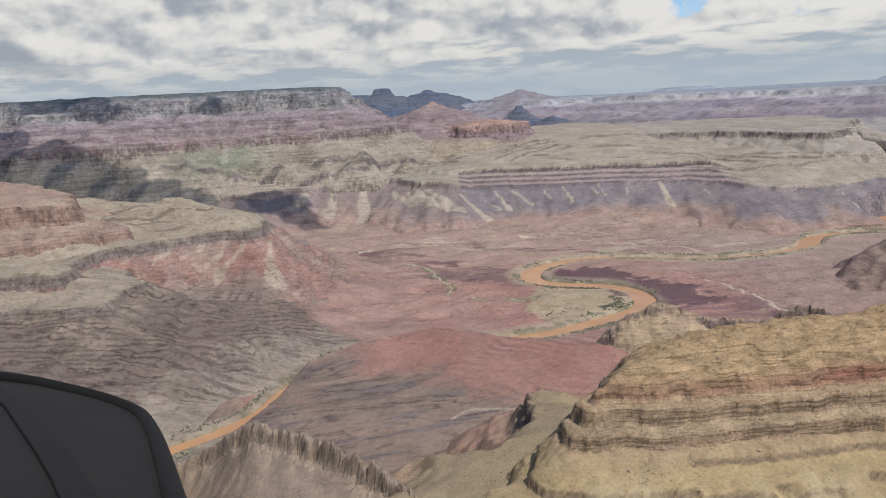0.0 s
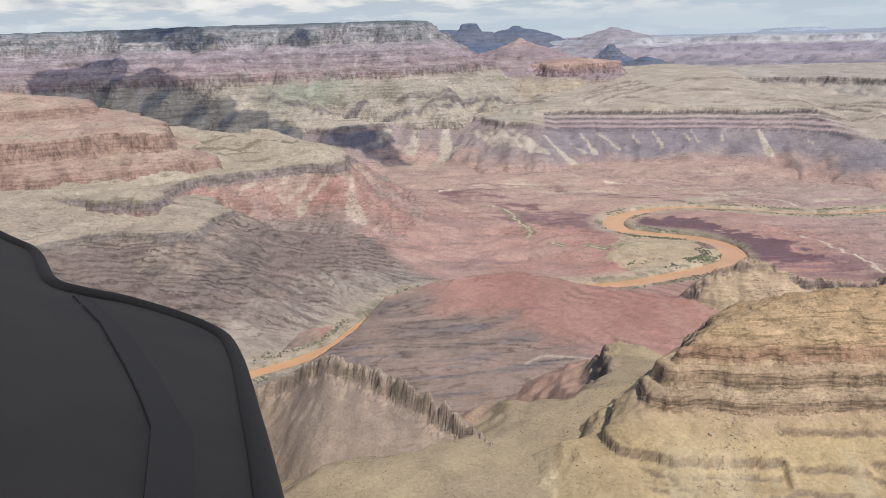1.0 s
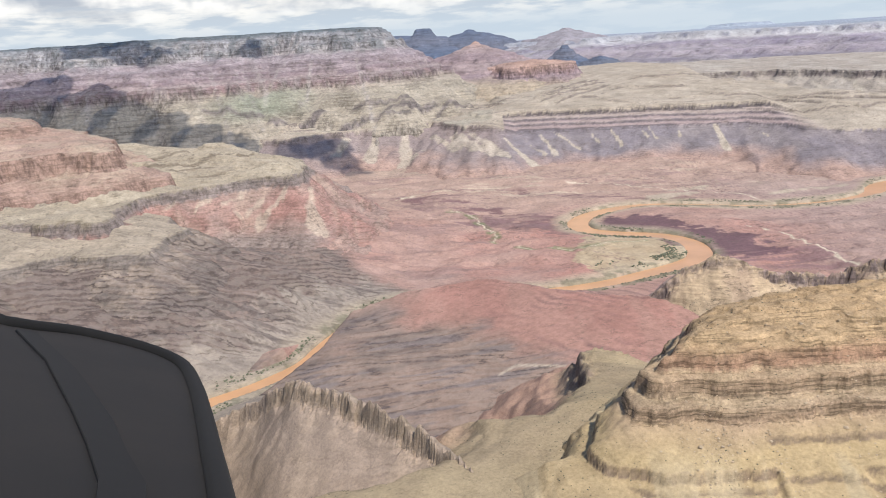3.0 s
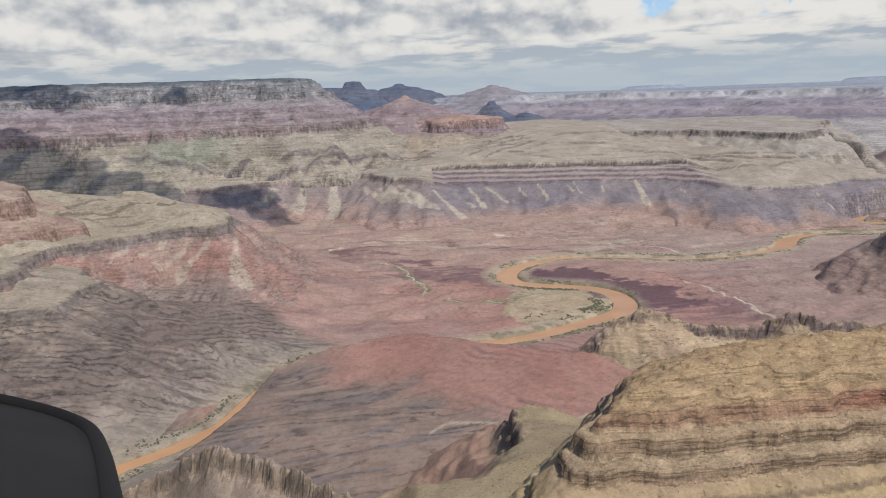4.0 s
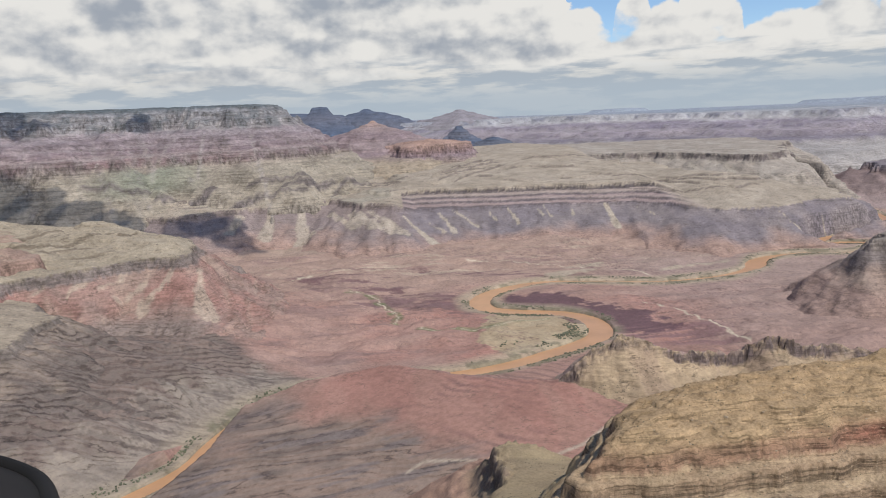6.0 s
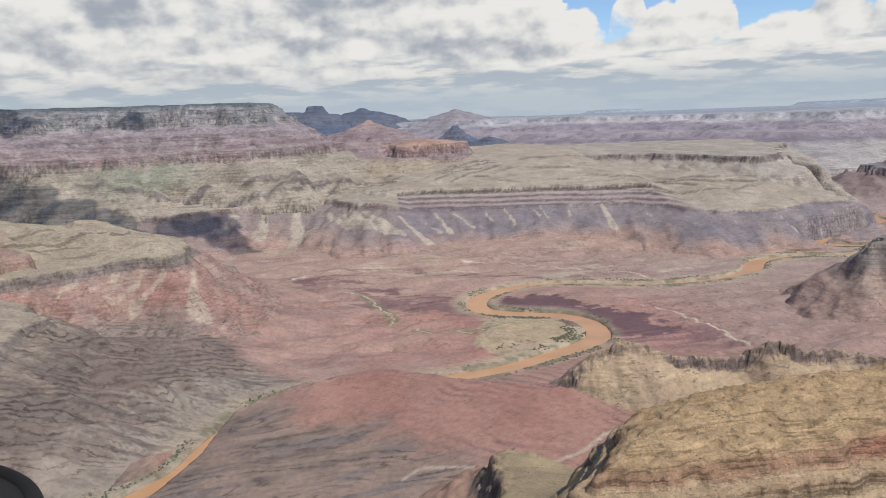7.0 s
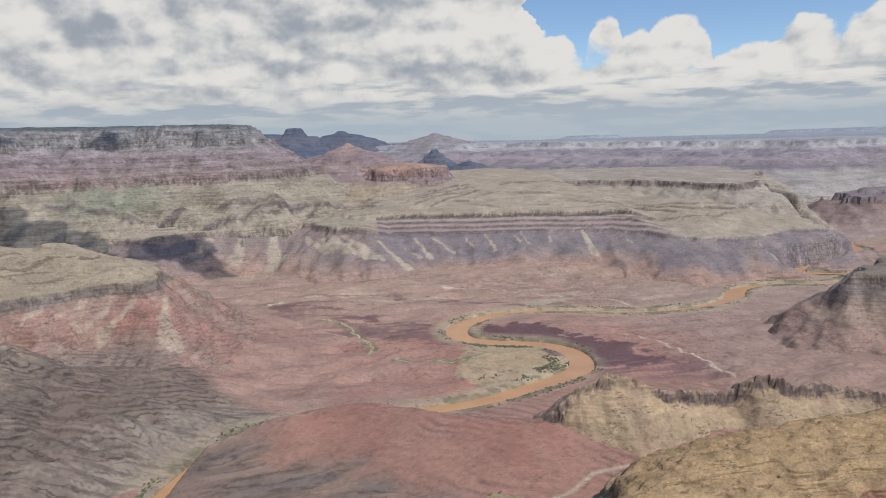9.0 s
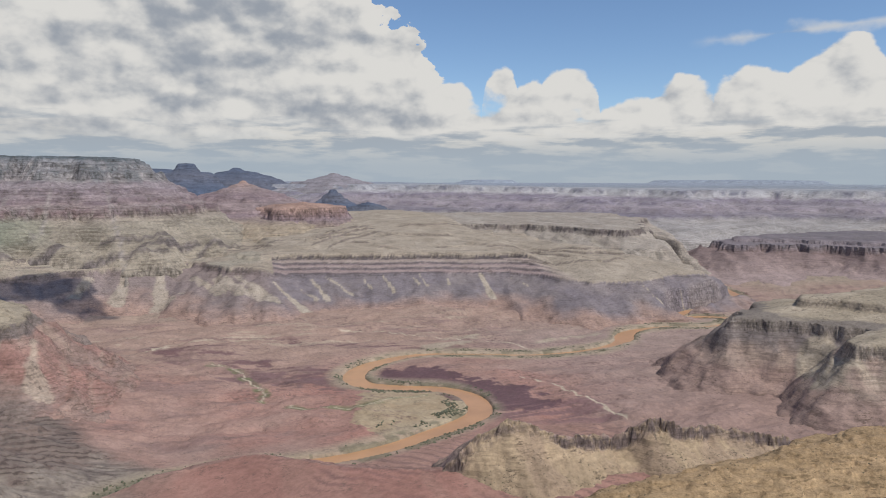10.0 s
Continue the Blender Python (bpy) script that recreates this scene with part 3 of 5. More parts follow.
# ---- the far plateau and peaks ----
def rim_shape(X, Y):
    edge = [(-1500, 420), (-1000, 640), (-760, 740), (-515, 850), (-380, 890), (-270, 945), (-185, 940), (-150, 950), (-140, 1000), (-170, 1250), (-600, 1700), (-1500, 1700)]
    d, s = signed(X, Y, edge)
    w = fbm(X / 90, Y / 90, 4, 1)
    quiet = np.clip((d + 90) / 80, 0, 1)
    d = d + (26 - 14 * quiet) * w + 8 * fbm(X / 22, Y / 22, 4, 2) - 4 + np.clip(-d / 60, 0, 1) * 22 * (ridged(s / 34, d / 200, 3, 3) - 0.6)
    Z = prof(d, [-178, -164, -140, -112, -90, -86, -70, -67, -54, -51, -38, -35, -28, -25, -19, -16, -10, -6, -1, 30, 200],
             [10, 38, 58, 76, 90, 101, 106, 111, 115, 120, 124, 127, 130, 138, 140, 146, 148, 153, 154, 155, 157]) + fbm(X / 14, Y / 14, 3, 4) * 1.0
    # hollow with spurs below the red wall
    lowest = np.clip((-d - 88) / 10, 0, 1)
    spur = ridged(s / 58 + 0.25 * w, d / 260, 2, 5)
    Z = Z + lowest * (9 * (spur - 0.62) - 1.2 * ridged(X / 22, Y / 22, 3, 1) + 0.4)
    Z = np.where((d < -4) & (d > -92), 0.45 * Z + 0.55 * steps(Z, 3.6, 0.28, 2.4 * w), Z) + 3.5 * np.clip((d + 40) / 30, 0, 1) * np.clip((X + 800) / 400, 0, 1)
    Z, riser = add_ledges(X, Y, Z, [([(-170, 792), (-139, 816), (-108, 820), (-80, 842)], 4.0), ([(-150, 838), (-110, 850), (-70, 862)], 3.5), ([(-60, 850), (-40, 880), (0, 890)], 3.5), ([(-240, 790), (-205, 800), (-175, 825)], 4.0), ([(-310, 790), (-270, 790), (-240, 800)], 3.5), ([(-120, 832), (-84, 850), (-50, 882)], 3.0)], 3.5, 26)
    n = fbm(X / 40, Y / 40, 4, 5) * 2
    C = strata(Z + n, [45, 66, 82, 91, 92.5, 101, 102, 105.5, 106.5, 111, 112, 116, 117, 121, 122, 128, 129.5, 133, 138.5, 140, 143, 147, 149, 152.5, 154.5, 160],
               [(0.375, 0.315, 0.235), (0.355, 0.30, 0.225), (0.34, 0.29, 0.22), (0.34, 0.28, 0.22), (0.225, 0.15, 0.14), (0.26, 0.175, 0.165), (0.33, 0.265, 0.24), (0.31, 0.235, 0.22), (0.20, 0.15, 0.155), (0.25, 0.185, 0.185), (0.325, 0.26, 0.25), (0.30, 0.235, 0.23), (0.215, 0.17, 0.175), (0.255, 0.20, 0.20),
                (0.32, 0.265, 0.26), (0.29, 0.235, 0.235), (0.345, 0.30, 0.28), (0.30, 0.275, 0.26), (0.385, 0.35, 0.32), (0.235, 0.225, 0.22), (0.26, 0.245, 0.24), (0.36, 0.33, 0.305), (0.24, 0.235, 0.23), (0.29, 0.275, 0.27), (0.13, 0.145, 0.15), (0.09, 0.11, 0.11)])
    spruce = np.clip(fbm(X / 9, Y / 9, 4, 3) * 3.4 - 0.1, 0, 1) * np.clip((Z - 124) / 8, 0, 1)
    C = blend(C, (0.15, 0.16, 0.16), spruce * 0.7)
    C = blend(C, (0.235, 0.255, 0.18), np.clip(fbm(X / 45, Y / 45, 4, 2) * 2.0 + 0.4, 0, 0.65) * np.clip(1.3 - abs(X + 250) / 50, 0, 1) * np.clip((94 - Z) / 6, 0, 1) * np.clip((Z - 58) / 12, 0, 1))
    C = blend(C, (0.165, 0.135, 0.125), riser * 0.85)
    stripe = np.clip((ridged(s / 15 + 0.4 * w, d * 0 + 1.5, 3, 4) - 0.84) * 12, 0, 1) * np.clip((125 - Z) / 8, 0, 1)
    C = blend(C, (0.38, 0.33, 0.29), stripe * 0.6)
    # dark patches paint the shade of alcoves onto the red wall
    alcove_shade = np.clip(fbm(s / 12, d / 60, 3, 2) * 4 - 1.3, 0, 0.6) * np.clip((Z - 90) / 3, 0, 1) * np.clip((104 - Z) / 3, 0, 1)
    C = blend(C, (0.14, 0.11, 0.115), alcove_shade)
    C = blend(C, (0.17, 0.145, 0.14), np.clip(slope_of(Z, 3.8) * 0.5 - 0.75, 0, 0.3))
    # the cool tint puts distance haze into the rim's colours
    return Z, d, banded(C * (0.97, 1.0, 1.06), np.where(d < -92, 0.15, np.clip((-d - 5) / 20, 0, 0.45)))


landform("rim_plateau", "high flat-topped canyon rim with pale cliffs above red ledges", "plateau", (-1250, 130, 460, 1330), 3.8, rim_shape, MAT_FAR,
         [("slope", -1e9, "sage and tan lower slope"), ("red_ledge_band", -91, "banded red ledges"), ("cliff_band", -30, "pale cliff band"), ("forest_top", -1, "dark wooded flat top")])


def far_plateau_shape(X, Y):
    edge = [(120, 2250), (330, 2050), (560, 1900), (700, 1800), (860, 1560), (1000, 1500), (1250, 1330), (1500, 1000), (1900, 800), (4600, 800), (3500, 3600), (1200, 4700), (-900, 4700), (-900, 3900), (-100, 3300)]
    d, s = signed(X, Y, edge)
    w = fbm(X / 220, Y / 220, 5, 2)
    d = d + 110 * w + 30 * fbm(X / 45, Y / 45, 4, 3) + np.clip(-d / 100, 0, 1) * 50 * (ridged(s / 80, d / 400, 3, 1) - 0.6)
    Z = prof(d, [-760, -470, -440, -300, -292, -200, -193, -120, -112, -60, -50, -9, 0, 60, 900, 2400], [-10, 36, 46, 56, 63, 68, 75, 80, 87, 90, 94, 97, 110, 111, 117, 126], 0.3)
    Z = Z + fbm(X / 60, Y / 60, 3, 4) * 1.5 * np.clip(-d / 40, 0, 1)
    Z = np.where(d < -3, 0.5 * Z + 0.5 * steps(Z, 6, 0.25, 3 * w), Z)
    west = np.clip((900 - X) / 350, 0, 1)
    Z = Z + west * np.clip((d + 300) / 300, 0, 1) * 8
    zc = Z - west * np.clip((d + 300) / 300, 0, 1) * 8 + fbm(X / 90, Y / 90, 4, 5) * 1.6
    # purple bands in cooled tones that hold some distance haze
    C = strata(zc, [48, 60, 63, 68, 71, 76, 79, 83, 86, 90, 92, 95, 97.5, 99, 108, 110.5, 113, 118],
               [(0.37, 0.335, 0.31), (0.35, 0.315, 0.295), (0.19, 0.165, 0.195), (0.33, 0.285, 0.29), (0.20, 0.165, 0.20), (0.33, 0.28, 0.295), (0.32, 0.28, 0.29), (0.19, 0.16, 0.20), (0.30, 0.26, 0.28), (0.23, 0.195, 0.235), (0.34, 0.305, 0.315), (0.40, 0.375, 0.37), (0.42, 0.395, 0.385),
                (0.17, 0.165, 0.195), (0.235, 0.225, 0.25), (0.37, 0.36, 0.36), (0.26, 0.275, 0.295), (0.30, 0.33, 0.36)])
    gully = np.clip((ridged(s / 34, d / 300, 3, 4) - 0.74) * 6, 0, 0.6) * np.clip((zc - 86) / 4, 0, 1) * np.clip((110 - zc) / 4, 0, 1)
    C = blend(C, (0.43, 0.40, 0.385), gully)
    # bluer further off, then a cool lift: haze put into the colour
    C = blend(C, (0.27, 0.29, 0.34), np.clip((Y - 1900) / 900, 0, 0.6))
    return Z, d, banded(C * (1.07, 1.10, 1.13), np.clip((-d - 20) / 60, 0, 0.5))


landform("far_plateau", "distant plateau with purple banded cliffs, haze put into its colours", "plateau", (-300, 2300, 900, 4700), 12.0, far_plateau_shape, MAT_FAR,
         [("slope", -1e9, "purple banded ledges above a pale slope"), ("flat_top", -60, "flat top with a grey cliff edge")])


def peak_shape(cx, cy, top, foot, radius, flat, colours, seed, squash=1.0, turn=0.0):
    def shape(X, Y):
        ca, sa = math.cos(turn), math.sin(turn)
        u, v = (X - cx) * ca + (Y - cy) * sa, (-(X - cx) * sa + (Y - cy) * ca) * squash
        r = np.hypot(u, v)
        r = r * (1 + 0.18 * np.clip(r / radius * 2, 0, 1) * fbm(X / radius * 2.4 + seed, Y / radius * 2.4, 4, seed)) + 0.04 * radius * fbm(X / radius * 9, Y / radius * 9, 3, seed + 1) * np.clip(r / radius * 4, 0, 1)
        d = radius - r
        if flat > 0.25:
            Z = prof(-r / radius, [-1.0, -0.84, -flat - 0.13, -flat - 0.05, -flat, -0.5 * flat, 0], [foot, foot + 0.16 * (top - foot), foot + 0.40 * (top - foot), foot + 0.80 * (top - foot), foot + 0.86 * (top - foot), foot + 0.95 * (top - foot), top], 60)
        else:
            Z = prof(-r / radius, [-1.0, -0.66, -0.62, -0.40, -0.37, -flat - 0.06, -flat, 0], [foot, top - 0.76 * (top - foot), top - 0.68 * (top - foot), top - 0.50 * (top - foot), top - 0.42 * (top - foot), top - (0.09 if flat < 0.05 else 0.22) * (top - foot), top - 1, top], 60)
        Z = 0.6 * Z + 0.4 * steps(Z, (top - foot) / 9, 0.3)
        C = strata(Z + fbm(X / 20, Y / 20, 3, seed) * 2, np.linspace(foot, top, len(colours)), colours)
        return Z, d, C
    return shape


# deep blue puts cloud shade and distance haze into the far peaks' colour
BLUE_SHADE = (0.10, 0.125, 0.18)
PEAKS = [
    ("red_butte", "pointed red sandstone butte with stepped flanks", -4, 1150, 131, 72, 170, 0.005, [TAN, WINE, ROSE, WINE, ROSE, RUST], 1, 1.0, 0.0, 2.5),
    ("red_shoulder", "red cliff block with an orange sloping cap below the pointed butte", 76, 1040, 101, 64, 88, 0.58, [TAN, (0.30, 0.235, 0.21), WINE, (0.25, 0.175, 0.165), (0.36, 0.25, 0.21), (0.40, 0.26, 0.20)], 2, 1.35, 0.15, 1.5),
    ("shaded_temple", "distant flat-topped temple peak with blue shade put into its colour", -166, 2300, 182, 60, 300, 0.075, [BLUE_SHADE, BLUE_SHADE, (0.14, 0.15, 0.19), BLUE_SHADE], 3, 1.0, 0.0, 4.0),
    ("shaded_temple", "distant long peak with a small summit knob, dark shade put into its colour", -24, 2350, 169, 60, 400, 0.012, [BLUE_SHADE, (0.14, 0.15, 0.19), BLUE_SHADE], 4, 1.3, 0.0, 5.0),
    ("shaded_temple", "distant low tableland behind the temple peak, blue shade put into its colour", -330, 2700, 170, 60, 420, 0.5, [BLUE_SHADE, (0.14, 0.15, 0.19), BLUE_SHADE], 5, 1.2, 0.0, 8.0),
    # pale greys here are distance haze painted into the rock
    ("far_peak", "distant pointed peak, haze put into its grey tones", 268, 2250, 153, 72, 330, 0.02, [(0.30, 0.28, 0.28), (0.27, 0.25, 0.27), (0.28, 0.26, 0.28)], 5, 1.0, 0.0, 6.0),
    # low knolls whose dark blue is shade put into the colour
    ("shaded_knoll", "low knoll beyond the mesa, dark blue shade put into its colour", 215, 1840, 108, 66, 75, 0.12, [BLUE_SHADE, (0.15, 0.155, 0.19), BLUE_SHADE], 2, 1.5, 0.0, 2.5),
    ("shaded_knoll", "low spur trailing east beyond the mesa, dark blue shade put into its colour", 232, 1420, 89, 62, 95, 0.04, [BLUE_SHADE, (0.14, 0.15, 0.185), BLUE_SHADE], 1, 2.4, -0.35, 2.0),
    # horizon mesas: their pale blue is haze put into the colour
    ("far_mesa", "mesa on the horizon, faint blue haze put into its colour", 1480, 4250, 136, 110, 260, 0.6, [(0.33, 0.37, 0.42), (0.30, 0.34, 0.40)], 2, 2.0, 0.0, 14.0),
    ("far_mesa", "long mesa on the horizon, faint blue haze put into its colour", 2750, 3550, 137, 110, 560, 0.7, [(0.33, 0.37, 0.42), (0.30, 0.34, 0.40)], 3, 2.6, -0.6, 22.0),
]
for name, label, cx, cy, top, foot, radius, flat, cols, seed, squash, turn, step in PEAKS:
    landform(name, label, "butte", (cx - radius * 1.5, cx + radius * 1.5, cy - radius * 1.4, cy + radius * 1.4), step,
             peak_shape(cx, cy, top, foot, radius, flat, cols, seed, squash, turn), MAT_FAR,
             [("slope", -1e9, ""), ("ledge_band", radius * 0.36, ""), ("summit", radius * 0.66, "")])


# ---- the middle mesa ----
def mesa_shape(X, Y):
    edge = [(-420, 860), (-300, 800), (-262, 768), (-214, 748), (-176, 772), (-140, 802), (-108, 806), (-84, 822), (-60, 846), (-40, 800), (-12, 770), (10, 748), (24, 760), (44, 780), (88, 770), (133, 763), (196, 752), (228, 743), (262, 735), (300, 690), (322, 662), (375, 655), (420, 685), (468, 690), (500, 760), (470, 900), (620, 1050), (900, 1300), (400, 1600), (-500, 1600)]
    d, s = signed(X, Y, edge)
    w = fbm(X / 60, Y / 60, 4, 3)
    west = np.clip((34 - X) / 24, 0, 1)
    d = d + 9 * w * (0.4 + west) + 3 * fbm(X / 12, Y / 12, 4, 2) - west * 26 * np.clip(ridged(X / 62 + 0.2 * w, Y / 300, 2, 5) - 0.55, 0, 1) * np.clip(1 - d / 60, 0, 1)
    d = d + np.clip(-d / 30, 0, 1) * (15 + 12 * west) * (ridged(X / 26 + 0.3 * w, Y / 160, 3, 2) - 0.6)
    Z = prof(d, [-84, -62, -3, 1, 10, 13, 22, 25, 34, 38, 110, 260, 500], [-2, 8, 31, 35, 37, 39.5, 41, 43.5, 45.5, 52, 60, 76, 84], 0.3)
    east = np.clip((X - 292) / 24, 0, 1)
    Z = Z * (1 - east) + east * prof(d, [-70, -48, -3, 1, 120, 260, 500], [-4, 7, 29, 33, 54, 62, 66], 0.3)
    Zw = prof(d, [-112, -72, -2, 1.2, 40, 43, 100, 103, 140, 260, 500], [-2, 5, 38, 44, 49, 52.5, 56, 59, 63, 76, 84], 0.3)
    Z = Z * (1 - west) + west * Zw
    top = np.clip((d - 42) / 20, 0, 1) * (1 - west) + np.clip((d - 4) / 10, 0, 1) * west
    Z = Z + top * 2.6 * fbm(X / 75, Y / 75, 4, 1) - west * top * ridged(X / 70, Y / 90, 3, 3) * 4
    # short broken ledges that follow the mesa's outline
    riser, n = np.zeros(X.shape), fbm(X / 30, Y / 30, 4, 5)
    for k, (at, high) in enumerate([(20, 1.6), (33, 1.8), (58, 2.2), (84, 2.4), (104, 2.2), (150, 2.6)]):
        e = d + 22 * fbm(X / 110 + 5 * k, Y / 110, 3, k) - at
        on = np.clip(fbm(X / 38 + 7 * k, Y / 38, 3, k + 1) * 6 + 0.2, 0, 1) * top
        Z = Z + on * high * (np.clip(e / 1.6, 0, 1) - np.clip((e - 2) / 24, 0, 1))
        riser = np.maximum(riser, on * np.clip(1.6 - abs(e - 0.2), 0, 1))
    Z, cliff = add_ledges(X, Y, Z, [([(66, 846), (92, 880), (128, 930), (168, 968)], 3.2), ([(70, 876), (96, 910), (130, 955), (160, 990)], 3.0), ([(84, 838), (120, 880), (165, 930)], 2.6), ([(-40, 884), (-8, 874), (24, 868)], 2.2), ([(-20, 905), (20, 895), (44, 890)], 2.4),
                                    ([(-175, 812), (-140, 836), (-108, 845), (-70, 880)], 3.0), ([(-120, 880), (-84, 900), (-50, 925)], 2.4), ([(190, 962), (240, 950), (300, 985)], 2.5), ([(-96, 866), (-70, 895), (-30, 905)], 2.0), ([(262, 770), (300, 742), (360, 725)], 1.6)], 1.6, 26)
    riser = np.maximum(riser, cliff)
    soil = blend(paint(X, (0.36, 0.305, 0.24)), (0.405, 0.345, 0.275), 0.4 + n)
    soil = blend(soil, SAGE, np.clip((Y - 800) / 200 - 0.2 + n, 0, 0.35) * west)
    black, rose = (0.15, 0.125, 0.13), (0.335, 0.26, 0.245)
    c = np.where(((d < 36) & (west < 0.5))[..., None], strata(d + 1.2 * n, [-2, 1.5, 2.5, 9, 10, 12, 13, 21, 22, 24, 25, 32.5, 33.5, 39], [black, black, rose, rose, black, black, (0.36, 0.29, 0.265), rose, black, black, (0.37, 0.305, 0.27), (0.35, 0.285, 0.25), (0.125, 0.105, 0.105), (0.125, 0.105, 0.105)]), soil)
    c = blend(c, soil, east * (d > 0))
    # pale gravel chutes down the dark slope
    chutes = [(61, 770, 2.0, 72, 728, 4.5), (76, 772, 1.5, 96, 733, 3.5), (22, 748, 2.5, 52, 697, 7.0), (44, 760, 1.0, 62, 727, 3.0), (112, 765, 1.0, 118, 736, 2.5), (133, 764, 1.5, 138, 728, 3.0), (164, 758, 1.2, 166, 738, 3.0), (171, 757, 1.2, 174, 734, 3.0), (200, 752, 1.0, 197, 734, 2.6),
              (236, 782, 2.4, 233, 700, 5.0), (262, 730, 1.0, 270, 700, 2.0), (372, 655, 1.0, 380, 628, 2.5), (420, 680, 1.0, 425, 650, 2.5)]
    # broad fans under the western spurs; the pale tone is sunlit ridges painted on
    fans = [(-34, 782, 4.0, -8, 728, 9.0), (-58, 800, 4.0, -26, 744, 9.0), (-14, 768, 3.0, 12, 716, 8.0), (-88, 806, 4.0, -80, 750, 12.0), (-120, 796, 5.0, -122, 756, 10.0), (-150, 782, 4.0, -156, 752, 8.0), (4, 740, 2.0, 22, 704, 6.0)]
    pale = np.maximum(strokes(X, Y, chutes, 0.7, 0.8 + 0.9 * fbm(X / 4, Y / 9, 3, 1)), 0.85 * strokes(X, Y, fans, 1.6, 2.6 * fbm(X / 7, Y / 14, 4, 2)))
    slope_c = blend(paint(X, (0.215, 0.187, 0.198)), (0.265, 0.228, 0.225), 0.4 + n)
    slope_c = blend(slope_c, (0.275, 0.215, 0.195), west * 0.7)
    slope_c = blend(slope_c, (0.365, 0.25, 0.205), np.clip((-d - 34 + 14 * n) / 26, 0, 1))
    slope_c = blend(slope_c, (0.43, 0.37, 0.295), pale * np.clip(1.15 + 0.5 * n, 0.5, 0.95))
    c = np.where((d < 0)[..., None], slope_c, c)
    c = blend(c, (0.17, 0.14, 0.125), riser * 0.85)
    c = blend(c, (0.42, 0.365, 0.295), strokes(X, Y, [(-58, 772, 0.9, -85, 748, 0.9), (-85, 748, 0.9, -100, 728, 0.9)], 0.7) * 0.9)
    c = blend(c, (0.19, 0.155, 0.145), west * ((d > -2.2) & (d < 1.8)) * np.clip(0.75 + 1.5 * fbm(X / 20, Y / 20, 3, 2), 0, 0.9))
    return Z, d, banded(c, 0.12 + 0.22 * (d < -30))


landform("layered_mesa", "broad tan mesa with dark striped ledges and streaked slopes", "mesa", (-430, 700, 560, 1250), 1.8, mesa_shape, MAT_MID,
         [("talus_slope", -1e9, "purple-grey slope with pale streaks"), ("striped_band", 0, "thin dark and pink ledges"), ("mesa_top", 36, "tan sloping mesa top")])


def upper_mesa_shape(X, Y):
    edge = [(200, 1230), (250, 1130), (300, 1030), (390, 1000), (440, 900), (470, 850), (520, 900), (640, 1100), (700, 1300), (300, 1400)]
    d, s = signed(X, Y, edge)
    d = d + 12 * fbm(X / 50, Y / 50, 4, 2) + 4 * fbm(X / 12, Y / 12, 3, 1) + np.clip(-d / 40, 0, 1) * 18 * (ridged(X / 24, Y / 90, 3, 5) - 0.6)
    Z = prof(d, [-80, -45, -4, 2, 60, 300], [10, 46, 60, 68, 71, 74]) + fbm(X / 25, Y / 25, 3, 2)
    C = blend(paint(X, (0.335, 0.29, 0.245)), (0.39, 0.345, 0.295), 0.4 + fbm(X / 20, Y / 40, 4, 3))
    C = blend(C, (0.42, 0.37, 0.30), strokes(X, Y, [(330, 1000, 1.5, 336, 965, 5), (372, 985, 1.5, 378, 950, 5), (410, 930, 1.5, 405, 895, 5), (436, 890, 1.5, 430, 850, 5)], 1.5, 1.5 * fbm(X / 6, Y / 6, 3, 1)) * 0.8)
    C = blend(C, (0.15, 0.125, 0.12), ((d > -4.5) & (d < 2.0)) * np.clip(0.8 + fbm(X / 18, Y / 18, 3, 1), 0.3, 0.95))
    return Z, d, C


landform("upper_mesa", "tan mesa step with a dark cliff edge", "mesa", (100, 760, 720, 1350), 2.6, upper_mesa_shape, MAT_MID,
         [("talus_slope", -1e9, "tan slope"), ("cliff_band", -1, "dark cliff edge"), ("mesa_top", 3, "tan flat top")])


def gorge_block_shape(X, Y):
    edge = [(622, 896), (640, 872), (740, 850), (800, 790), (900, 700), (1200, 600), (1200, 900), (950, 1010), (700, 960)]
    d, s = signed(X, Y, edge)
    d = d + 18 * fbm(X / 50, Y / 50, 4, 1) + 5 * fbm(X / 14, Y / 14, 3, 3)
    Z = prof(d, [-110, -50, -1, 2, 20, 22, 60], [0, 12, 34, 43, 45, 49, 52])
    C = strata(Z + fbm(X / 20, Y / 20, 3, 2) * 2, [10, 34, 40, 47, 52, 58], [(0.35, 0.27, 0.25), PURPLE, (0.18, 0.16, 0.17), (0.26, 0.22, 0.23), (0.18, 0.16, 0.17), (0.32, 0.29, 0.25)])
    return Z, d, C


landform("gorge_mesa", "dark mesa across the river gorge", "mesa", (480, 1260, 460, 1120), 3.0, gorge_block_shape, MAT_MID,
         [("talus_slope", -1e9, ""), ("cliff_band", -1, ""), ("mesa_top", 22, "")])


